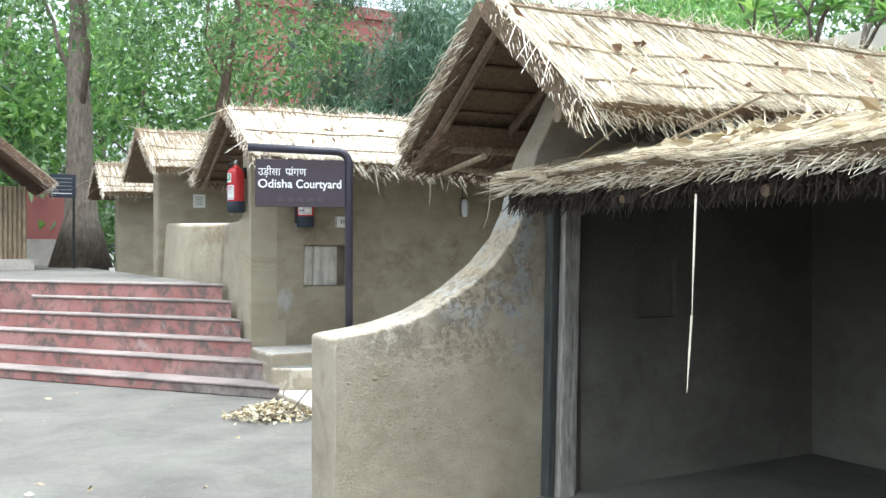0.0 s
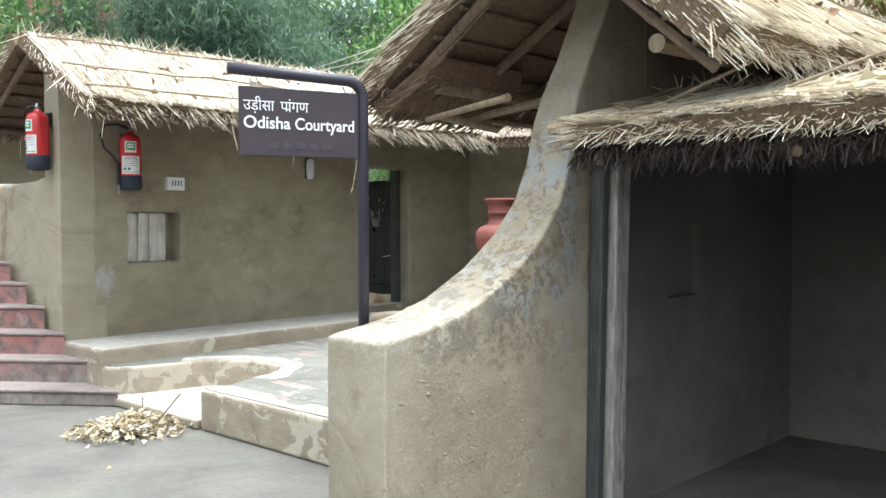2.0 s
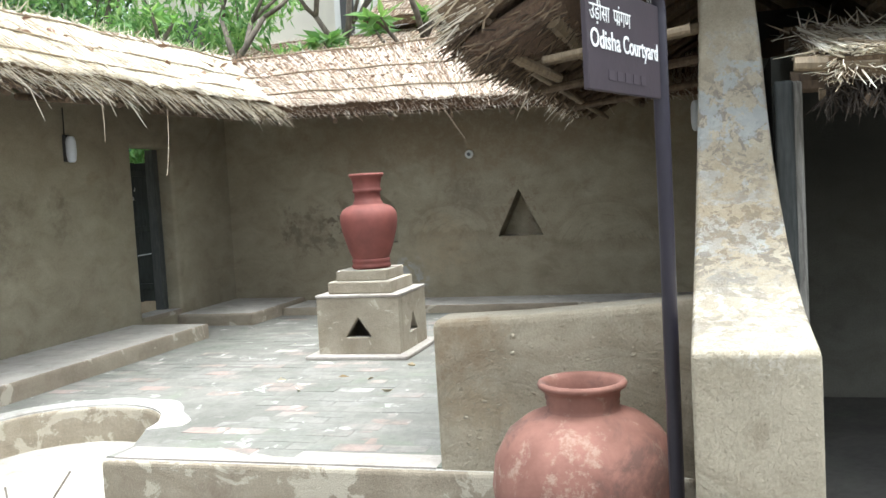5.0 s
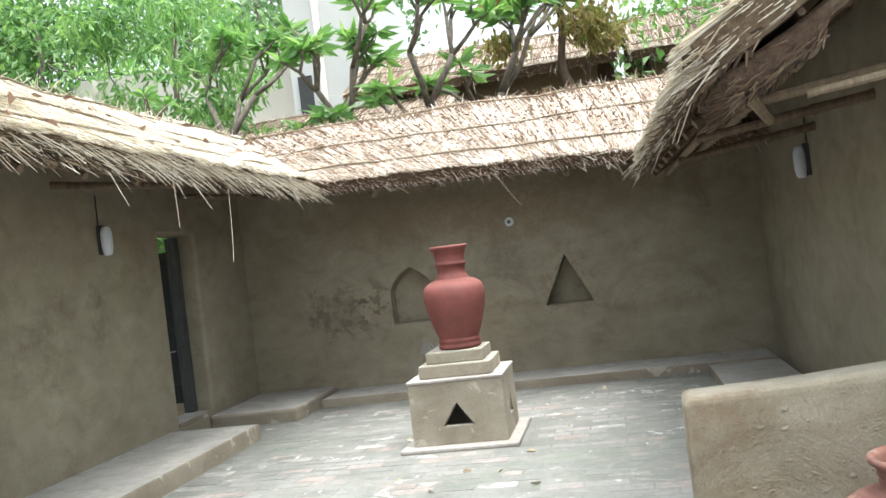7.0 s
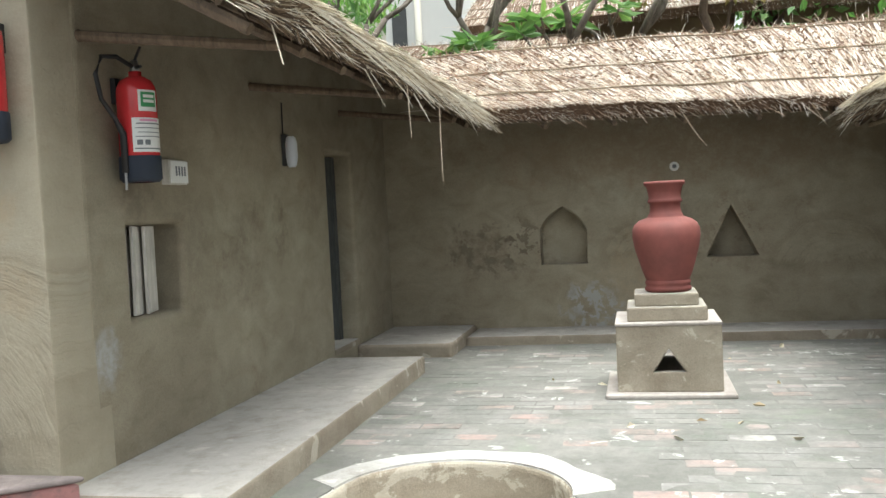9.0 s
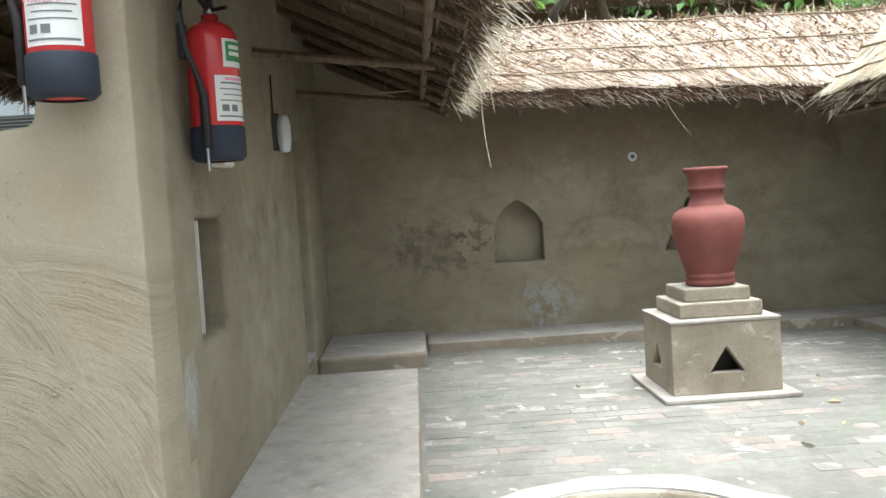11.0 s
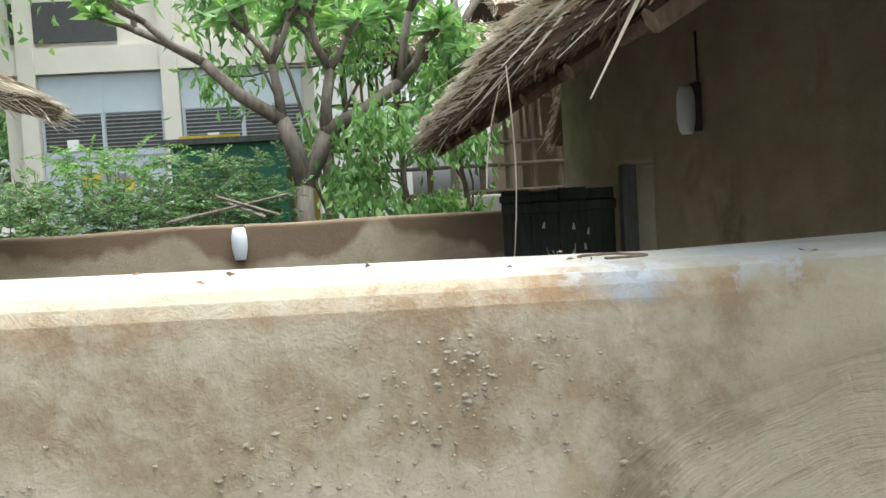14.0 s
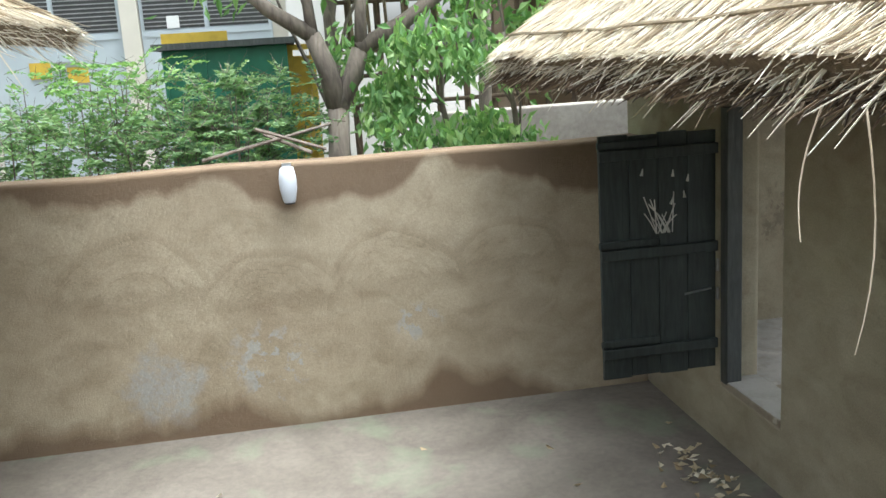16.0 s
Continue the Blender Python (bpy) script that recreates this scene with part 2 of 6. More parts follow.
MUD_DAMP = mud("damp mud plaster", (0.47, 0.40, 0.29), (0.36, 0.29, 0.20), (0.2, 0.14, 0.09), 0.35, 0.62, 0.75, damp_shade=(2.16, 0.80, (0.155, 0.10, 0.06)), arcs=[((8.36, 12.55, 0.8), 0.5), ((8.36, 11.7, 0.85), 0.5), ((8.36, 13.4, 0.9), 0.55), ((8.36, 10.95, 0.9), 0.45)],
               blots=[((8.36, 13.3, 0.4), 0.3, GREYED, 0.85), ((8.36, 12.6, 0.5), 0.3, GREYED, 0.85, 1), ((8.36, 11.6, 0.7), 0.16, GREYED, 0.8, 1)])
MUD_PALE = mud("weathered pale plaster", (0.40, 0.345, 0.262), (0.28, 0.235, 0.175), (0.18, 0.135, 0.10), 0.0, 0.56, 0.53, crumb=0.45, top=0.6, peel=(0.52, 0.47, 0.375), peel_size=4.2)
MUD_PLINTH = mud("eroded plinth plaster", (0.44, 0.39, 0.305), (0.31, 0.265, 0.20), (0.19, 0.155, 0.115), 0.0, 0.58, 0.6, crumb=0.5, top=0.3, peel=(0.50, 0.45, 0.36), peel_size=5.0)
MUD_LEDGE = mud("dusty ledge plaster", (0.36, 0.31, 0.24), (0.27, 0.225, 0.17), (0.18, 0.145, 0.11), 0.0, 0.6, 0.6, crumb=0.4, top=0.5, peel=(0.48, 0.43, 0.35), peel_size=4.0)
# the hut's gloom is put into the colour, deeper with height
MUD_SHADED = mud("hut plaster with painted shade", (0.22, 0.21, 0.175), (0.13, 0.125, 0.105), (0.07, 0.065, 0.055), 0.1, damp_shade=(1.0, -1.0, (0.04, 0.041, 0.036), 1.2))


def cement(name, light, dark, moss=0.0, spot=0.7):
    m, n, l, b = material(name, 0.85)
    v = coords(n, l)
    base = ramp(n, l, noise_at(n, l, v, 1.3, 6, 0.65, 0.5), [(0.32, dark), (0.66, light)])
    base = mixed(n, l, 0.5, base, ramp(n, l, noise_at(n, l, v, 22, 7, 0.7), [(0.3, (0.45, 0.45, 0.45)), (0.7, (1, 1, 1))]), "MULTIPLY")
    if moss:
        base = mixed(n, l, ramp(n, l, noise_at(n, l, v, 1.9, 6, 0.6, 0.3), [(0.55, (0,)), (0.7, (moss,))]), base, (0.16, 0.2, 0.13))
    base = mixed(n, l, ramp(n, l, noise_at(n, l, v, 6, 5, 0.6), [(spot, (0,)), (spot + 0.06, (0.7,))]), base, (0.62, 0.6, 0.55))
    l.new(base, b.inputs["Base Color"])
    bump(n, l, b, [(noise_at(n, l, v, 9, 5), 0.4), (noise_at(n, l, v, 70, 6, 0.7), 0.4)], 0.008)
    return m


GROUND = cement("grey beaten ground", (0.18, 0.168, 0.15), (0.105, 0.098, 0.088), 0.25, 0.74)
TREAD = cement("worn pinkish step top", (0.33, 0.27, 0.25), (0.17, 0.145, 0.135), 0.0, 0.76)
LEDGE = cement("worn lime-washed ledge", (0.52, 0.475, 0.43), (0.34, 0.30, 0.265), 0.0, 0.70)
FLOOR = cement("cement-washed court floor", (0.26, 0.25, 0.225), (0.15, 0.147, 0.128), 0.45, 0.66)
COPING = cement("whitewashed wall top", (0.62, 0.61, 0.58), (0.36, 0.335, 0.295), 0.0, 0.6)
YARD = cement("mossy yard floor", (0.19, 0.165, 0.14), (0.105, 0.09, 0.072), 0.5, 0.75)


def red_paint():
    m, n, l, b = material("worn red step paint", 0.75)
    v = coords(n, l)
    base = ramp(n, l, noise_at(n, l, v, 2.0, 5, 0.6), [(0.3, (0.27, 0.10, 0.09)), (0.7, (0.37, 0.20, 0.18))])
    base = mixed(n, l, ramp(n, l, noise_at(n, l, v, 4.5, 7, 0.7, 0.4), [(0.46, (0,)), (0.60, (0.88,))]), base, (0.10, 0.09, 0.08))
    base = mixed(n, l, ramp(n, l, noise_at(n, l, v, 3.1, 6, 0.6, 0.2), [(0.62, (0,)), (0.72, (0.7,))]), base, (0.42, 0.36, 0.33))
    d = n.new("ShaderNodeVectorMath")
    d.operation = "DISTANCE"
    l.new(coords(n, l, (1, 1, 2.2)), d.inputs[0])
    d.inputs[1].default_value = (2.7, 9.2, 0.0)
    worn = n.new("ShaderNodeMapRange")
    worn.inputs["From Min"].default_value, worn.inputs["From Max"].default_value = 1.6, 0.9
    wob = n.new("ShaderNodeMath")
    wob.operation = "MULTIPLY_ADD"
    l.new(noise_at(n, l, v, 4, 6, 0.7), wob.inputs[0])
    wob.inputs[1].default_value = 0.9
    l.new(d.outputs["Value"], wob.inputs[2])
    l.new(wob.outputs[0], worn.inputs["Value"])
    base = mixed(n, l, worn.outputs["Result"], base, ramp(n, l, noise_at(n, l, v, 7, 6, 0.7), [(0.35, (0.10, 0.085, 0.075)), (0.65, (0.27, 0.235, 0.21))]))
    l.new(base, b.inputs["Base Color"])
    bump(n, l, b, [(noise_at(n, l, v, 30, 6, 0.7), 0.5)], 0.008)
    return m


RED_STEP = red_paint()


def straw_material(name, stops):
    m, n, l, b = material(name, 0.75)
    g = n.new("ShaderNodeNewGeometry")
    c = ramp(n, l, g.outputs["Random Per Island"], stops)
    v = coords(n, l)
    c = mixed(n, l, 0.7, c, ramp(n, l, noise_at(n, l, v, 2.2, 5, 0.65), [(0.3, (0.6, 0.54, 0.48)), (0.55, (1, 1, 1))]), "MULTIPLY")
    l.new(c, b.inputs["Base Color"])
    return m


STRAW = straw_material("dry straw", [(0.0, (0.19, 0.14, 0.085)), (0.14, (0.46, 0.38, 0.265)), (0.42, (0.74, 0.67, 0.53)), (0.85, (0.83, 0.79, 0.68)), (1.0, (0.86, 0.83, 0.75))])
STRAW_OLD = straw_material("old straw", [(0.0, (0.15, 0.085, 0.055)), (0.25, (0.34, 0.225, 0.155)), (0.5, (0.62, 0.51, 0.39)), (0.75, (0.82, 0.76, 0.66)), (1.0, (0.88, 0.84, 0.76))])

DARK_STRAW = straw_material("dark brown straw", [(0.0, (0.05, 0.035, 0.025)), (0.6, (0.14, 0.095, 0.06)), (1.0, (0.30, 0.22, 0.14))])


def thatch_bed(name, a, c):
    m, n, l, b = material(name, 0.95)
    v = coords(n, l)
    col = ramp(n, l, noise_at(n, l, coords(n, l, (1, 1, 1)), 40, 6, 0.7), [(0.3, a), (0.7, c)])
    l.new(col, b.inputs["Base Color"])
    bump(n, l, b, [(noise_at(n, l, v, 55, 5, 0.7), 0.9)], 0.02)
    return m


BED = thatch_bed("thatch underlayer", (0.10, 0.068, 0.042), (0.24, 0.17, 0.105))
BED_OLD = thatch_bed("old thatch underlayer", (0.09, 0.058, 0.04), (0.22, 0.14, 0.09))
THATCH_DARK = thatch_bed("dark thatch edge", (0.025, 0.02, 0.017), (0.08, 0.06, 0.045))


def wood(name, a, c, rough=0.7, scale=(14, 14, 1.5)):
    m, n, l, b = material(name, rough)
    t = n.new("ShaderNodeTexCoord")
    mp = n.new("ShaderNodeMapping")
    mp.inputs["Scale"].default_value = scale
    l.new(t.outputs["Object"], mp.inputs["Vector"])
    grain = noise_at(n, l, mp.outputs[0], 3, 6, 0.65, 0.6)
    col = ramp(n, l, grain, [(0.3, a), (0.7, c)])
    v = coords(n, l)
    col = mixed(n, l, 0.5, col, ramp(n, l, noise_at(n, l, v, 6, 5, 0.6), [(0.35, (0.45, 0.45, 0.45)), (0.65, (1, 1, 1))]), "MULTIPLY")
    l.new(col, b.inputs["Base Color"])
    bump(n, l, b, [(grain, 0.4)], 0.006)
    return m


BAMBOO = wood("dry bamboo", (0.16, 0.115, 0.07), (0.33, 0.255, 0.165), 0.6)
RAFTER = wood("brown rafter poles", (0.09, 0.062, 0.042), (0.22, 0.155, 0.10), 0.75)
DOOR_WOOD = wood("black-green painted door wood", (0.012, 0.017, 0.016), (0.038, 0.047, 0.042), 0.7)
FRAME_WOOD = wood("dark door frame wood", (0.03, 0.035, 0.035), (0.085, 0.09, 0.085), 0.65)
POST_WOOD = wood("flaking grey post paint", (0.16, 0.145, 0.125), (0.46, 0.44, 0.40), 0.8, (20, 20, 2))
GREY_WOOD = wood("bleached grey board", (0.45, 0.42, 0.37), (0.68, 0.65, 0.60), 0.8)


def plain(name, c, rough=0.5, metallic=0.0, vary=0.25, scale=8.0, relief=0.15):
    m, n, l, b = material(name, rough, metallic)
    v = coords(n, l)
    dark = tuple(k * (1 - vary) for k in c)
    l.new(ramp(n, l, noise_at(n, l, v, scale, 6, 0.65), [(0.3, dark), (0.7, c)]), b.inputs["Base Color"])
    if relief:
        bump(n, l, b, [(noise_at(n, l, v, scale * 9, 4), relief)], 0.004)
    return m


TERRACOTTA = plain("red terracotta", (0.24, 0.072, 0.058), 0.75, vary=0.4, scale=5)


def pot_clay():
    m, n, l, b = material("weathered pot clay", 0.85)
    v = coords(n, l)
    base = ramp(n, l, noise_at(n, l, v, 6, 5, 0.6), [(0.3, (0.17, 0.075, 0.056)), (0.7, (0.27, 0.13, 0.10))])
    base = mixed(n, l, ramp(n, l, noise_at(n, l, v, 9, 7, 0.75), [(0.55, (0,)), (0.63, (0.45,))]), base, (0.42, 0.33, 0.26))
    base = mixed(n, l, ramp(n, l, noise_at(n, l, v, 3.2, 6, 0.7, 0.5), [(0.52, (0,)), (0.62, (0.75,))]), base, (0.11, 0.06, 0.05))
    l.new(base, b.inputs["Base Color"])
    bump(n, l, b, [(noise_at(n, l, v, 40, 5), 0.3)], 0.006)
    return m


POT_CLAY = pot_clay()
SIGN_PAINT = plain("dull purple sign paint", (0.045, 0.032, 0.042), 0.6)
PIPE_PAINT = plain("dark violet pipe paint", (0.034, 0.03, 0.046), 0.4)
LETTER = plain("white lettering", (0.82, 0.82, 0.82), 0.6, vary=0.08, relief=0)
LETTER_FAINT = plain("scraped lettering", (0.062, 0.047, 0.06), 0.6, vary=0.3, relief=0)
EXT_RED = plain("red enamel", (0.56, 0.035, 0.04), 0.25, vary=0.12, relief=0)
EXT_BLUE = plain("blue-black band", (0.02, 0.028, 0.045), 0.75, vary=0.2, relief=0)
BLACK = plain("black rubber", (0.018, 0.018, 0.02), 0.55, vary=0.2, relief=0)
PAPER = plain("white label paper", (0.72, 0.72, 0.70), 0.6, vary=0.1, relief=0)
INK = plain("grey print", (0.16, 0.17, 0.18), 0.7, vary=0.1, relief=0)
GREEN_INK = plain("green print", (0.05, 0.26, 0.10), 0.6, vary=0.1, relief=0)
PINK_INK = plain("pink print", (0.68, 0.30, 0.44), 0.6, vary=0.1, relief=0)
STEEL = plain("dull steel", (0.4, 0.4, 0.4), 0.35, 1.0)
PLASTIC = plain("white lamp plastic", (0.66, 0.70, 0.76), 0.35, vary=0.1, relief=0)
CREAM = plain("cream building plaster", (0.62, 0.58, 0.50), 0.85, vary=0.12, scale=1.2)
WHITE_WALL = plain("white building plaster", (0.66, 0.65, 0.62), 0.85, vary=0.1, scale=0.8)
GATE_GREY = plain("pale grey sheet metal", (0.44, 0.49, 0.52), 0.5, vary=0.12, scale=1.5)
MESH_DARK = plain("dark grille", (0.06, 0.06, 0.06), 0.7)
YELLOW = plain("faded yellow paint", (0.62, 0.42, 0.05), 0.6)
GREEN_BOX = plain("green painted board", (0.02, 0.15, 0.085), 0.55, vary=0.4, scale=3)
BRICK_RED = plain("red building wash", (0.36, 0.13, 0.12), 0.9, vary=0.2, scale=0.7)
BARK = wood("grey bark", (0.10, 0.08, 0.065), (0.26, 0.22, 0.18), 0.95, (6, 6, 1.2))
BARK_BROWN = wood("brown bark", (0.09, 0.06, 0.045), (0.22, 0.16, 0.12), 0.95, (6, 6, 1.2))


def leaf_material(name, stops):
    m, n, l, b = material(name, 0.55)
    g = n.new("ShaderNodeNewGeometry")
    c = ramp(n, l, g.outputs["Random Per Island"], stops)
    l.new(c, b.inputs["Base Color"])
    t = n.new("ShaderNodeBsdfTranslucent")
    l.new(mixed(n, l, 1.0, c, (0.9, 1.0, 0.55), "MULTIPLY"), t.inputs["Color"])
    mx = n.new("ShaderNodeMixShader")
    mx.inputs[0].default_value = 0.45
    l.new(b.outputs[0], mx.inputs[1])
    l.new(t.outputs[0], mx.inputs[2])
    l.new(mx.outputs[0], n["Material Output"].inputs["Surface"])
    return m


LEAF = leaf_material("mixed green leaves", [(0, (0.08, 0.15, 0.07)), (0.5, (0.16, 0.27, 0.125)), (1, (0.28, 0.40, 0.21))])
LEAF_BRIGHT = leaf_material("bright green leaves", [(0, (0.11, 0.23, 0.075)), (0.5, (0.21, 0.38, 0.14)), (1, (0.36, 0.51, 0.21))])
LEAF_BLUE = leaf_material("grey-green needles", [(0, (0.09, 0.16, 0.13)), (0.6, (0.17, 0.26, 0.21)), (1, (0.27, 0.37, 0.30))])
LEAF_DRY = leaf_material("dry yellow leaves", [(0, (0.24, 0.17, 0.07)), (0.5, (0.40, 0.31, 0.14)), (1, (0.30, 0.33, 0.12))])
LITTER = straw_material("fallen leaves", [(0, (0.24, 0.17, 0.09)), (0.45, (0.52, 0.45, 0.30)), (1, (0.74, 0.70, 0.58))])

LITTER_BROWN = straw_material("brown leaf litter", [(0, (0.18, 0.10, 0.065)), (0.5, (0.34, 0.22, 0.15)), (1, (0.50, 0.37, 0.27))])


# ---- builders ----
def part(name, bm, mat, parent=None, label="", smooth=False):
    me = bpy.data.meshes.new(name)
    bm.normal_update()
    bm.to_mesh(me)
    bm.free()
    if smooth:
        me.shade_smooth()
    me.materials.append(mat)
    ob = new(name, me)
    if parent is not None:
        ob.parent = parent
    if label:
        ob["label"] = label
    return ob


def raw(name, verts, faces, mat, parent=None, label="", smooth=False):
    me = bpy.data.meshes.new(name)
    me.from_pydata(verts, [], faces)
    if smooth:
        me.shade_smooth()
    me.materials.append(mat)
    ob = new(name, me)
    if parent is not None:
        ob.parent = parent
    if label:
        ob["label"] = label
    return ob


def thing(name, label, category, x=0, y=0, z=0, group=""):
    return tagged(new(name), label, category, group) if not (x or y or z) else placed(tagged(new(name), label, category, group), x, y, z)


def placed(ob, x, y, z):
    ob.location = (x, y, z)
    return ob


def add_box(bm, x0, x1, y0, y1, z0, z1, bevel=0.0, seg=2):
    made = bmesh.ops.create_cube(bm, size=1)["verts"]
    for v in made:
        v.co = Vector(((x0 + x1) / 2 + v.co.x * (x1 - x0), (y0 + y1) / 2 + v.co.y * (y1 - y0), (z0 + z1) / 2 + v.co.z * (z1 - z0)))
    if bevel:
        edges = list({e for v in made for e in v.link_edges})
        bmesh.ops.bevel(bm, geom=edges, offset=bevel, segments=seg, affect="EDGES", profile=0.5)


def box(name, x0, x1, y0, y1, z0, z1, mat, parent=None, label="", bevel=0.0, seg=2):
    bm = bmesh.new()
    add_box(bm, x0, x1, y0, y1, z0, z1, bevel, seg)
    return part(name, bm, mat, parent, label)


def soften(ob, width=0.03, seg=3, angle=40):
    b = ob.modifiers.new("rounded", "BEVEL")
    b.width, b.segments, b.limit_method, b.angle_limit = width, seg, "ANGLE", radians(angle)
    return ob


def slab(name, outline, low, high, plane, mat, parent=None, label="", holes=(), round_edge=0.0):
    """A plate with an outline in a plane ('xz', 'yz' or 'xy'), from low to high along the third axis. holes: (loop, depth, from_high); depth None goes through."""
    def at(p, w):
        a, b = p
        return {"xz": (a, w, b), "yz": (w, a, b), "xy": (a, b, w)}[plane]
    bm = bmesh.new()
    for w, other, is_high in ((low, high, False), (high, low, True)):
        edges = []
        loops = [outline] + [h[0] for h in holes if h[1] is None or h[2] == is_high]
        for loop in loops:
            vs = [bm.verts.new(at(p, w)) for p in loop]
            edges += [bm.edges.new((vs[i], vs[(i + 1) % len(vs)])) for i in range(len(vs))]
        bmesh.ops.triangle_fill(bm, edges=edges, use_beauty=True)
    def ring(loop, w0, w1, cap):
        a = [bm.verts.new(at(p, w0)) for p in loop]
        b = [bm.verts.new(at(p, w1)) for p in loop]
        for i in range(len(loop)):
            j = (i + 1) % len(loop)
            bm.faces.new((a[i], a[j], b[j], b[i]))
        if cap:
            bm.faces.new(b)
    ring(outline, low, high, False)
    for loop, depth, from_high in holes:
        if depth is None:
            ring(loop, low, high, False)
        else:
            w0 = high if from_high else low
            ring(loop, w0, w0 - depth if from_high else w0 + depth, True)
    bmesh.ops.remove_doubles(bm, verts=bm.verts, dist=0.0004)
    bmesh.ops.recalc_face_normals(bm, faces=bm.faces)
    ob = part(name, bm, mat, parent, label)
    if round_edge:
        soften(ob, round_edge)
    return ob


def rect(a0, a1, b0, b1):
    return [(a0, b0), (a1, b0), (a1, b1), (a0, b1)]


def tube(bm, pts, radii, sides=8, caps=True):
    """A round tube along points."""
    rings = []
    pts = [Vector(p) for p in pts]
    for i, p in enumerate(pts):
        d = (pts[min(i + 1, len(pts) - 1)] - pts[max(i - 1, 0)]).normalized()
        up = Vector((0, 0, 1)) if abs(d.z) < 0.9 else Vector((1, 0, 0))
        s = d.cross(up).normalized()
        u = s.cross(d)
        r = radii[i] if isinstance(radii, (list, tuple)) else radii
        rings.append([bm.verts.new(p + r * (math.cos(a) * s + math.sin(a) * u)) for a in (2 * math.pi * k / sides for k in range(sides))])
    for a, b in zip(rings, rings[1:]):
        for k in range(sides):
            bm.faces.new((a[k], a[(k + 1) % sides], b[(k + 1) % sides], b[k]))
    if caps:
        bm.faces.new(rings[0][::-1])
        bm.faces.new(rings[-1])


def pole(name, p, q, r, mat, parent=None, label="", sides=8, nodes=True, taper=0.85):
    """A bamboo pole with swollen joints."""
    p, q = Vector(p), Vector(q)
    n = max(2, int((q - p).length / 0.28)) if nodes else 1
    pts, radii = [], []
    for i in range(n):
        for f, k in ((0.0, 1.18), (0.06, 1.0), (0.94, 1.0)) if nodes else ((0.0, 1.0),):
            t = (i + f) / n
            pts.append(p.lerp(q, t))
            radii.append(r * k * (1 - (1 - taper) * t))
    pts.append(q)
    radii.append(r * taper)
    bm = bmesh.new()
    tube(bm, pts, radii, sides)
    return part(name, bm, mat, parent, label, smooth=False)


def lathe(name, profile, mat, parent=None, label="", sides=48, axis=(0, 0), turn=True):
    bm = bmesh.new()
    rings = []
    for r, z in profile:
        if r < 1e-4:
            rings.append([bm.verts.new((axis[0], axis[1], z))])
        else:
            rings.append([bm.verts.new((axis[0] + r * math.cos(2 * math.pi * k / sides), axis[1] + r * math.sin(2 * math.pi * k / sides), z)) for k in range(sides)])
    for a, b in zip(rings, rings[1:]):
        for k in range(sides):
            j = (k + 1) % sides
            if len(a) == 1 and len(b) > 1:
                bm.faces.new((a[0], b[j], b[k]))
            elif len(b) == 1 and len(a) > 1:
                bm.faces.new((a[k], a[j], b[0]))
            elif len(a) > 1:
                bm.faces.new((a[k], a[j], b[j], b[k]))
    bmesh.ops.recalc_face_normals(bm, faces=bm.faces)
    return part(name, bm, mat, parent, label, smooth=turn)


def strands(name, starts, ends, radius, mat, parent, label="", sag=None):
    """Many thin three-sided stalks as one mesh."""
    starts, ends = np.asarray(starts), np.asarray(ends)
    k = len(starts)
    d = ends - starts
    d /= np.linalg.norm(d, axis=1)[:, None] + 1e-9
    side = np.cross(d, np.array([0.13, 0.2, 0.97]))
    side /= np.linalg.norm(side, axis=1)[:, None] + 1e-9
    up = np.cross(side, d)
    mid = (starts + ends) / 2 + (sag if sag is not None else 0)
    r = (radius if np.ndim(radius) else np.full(k, radius))[:, None]
    rows = []
    for centre, f in ((starts, 1.0), (mid, 0.95), (ends, 0.35)):
        for a in (0.5, 2.6, 4.7):
            rows.append(centre + r * f * (math.cos(a) * side + math.sin(a) * up))
    verts = np.stack(rows, 1).reshape(-1, 3)
    base = np.arange(k)[:, None] * 9
    quads = []
    for s in (0, 3):
        for i in range(3):
            j = (i + 1) % 3
            quads.append(np.concatenate([base + s + i, base + s + j, base + s + 3 + j, base + s + 3 + i], 1))
    faces = np.stack(quads, 1).reshape(-1, 4)
    ob = raw(name, verts.tolist(), faces.tolist(), mat, parent, label)
    ob["kind"] = "stuff"
    return ob


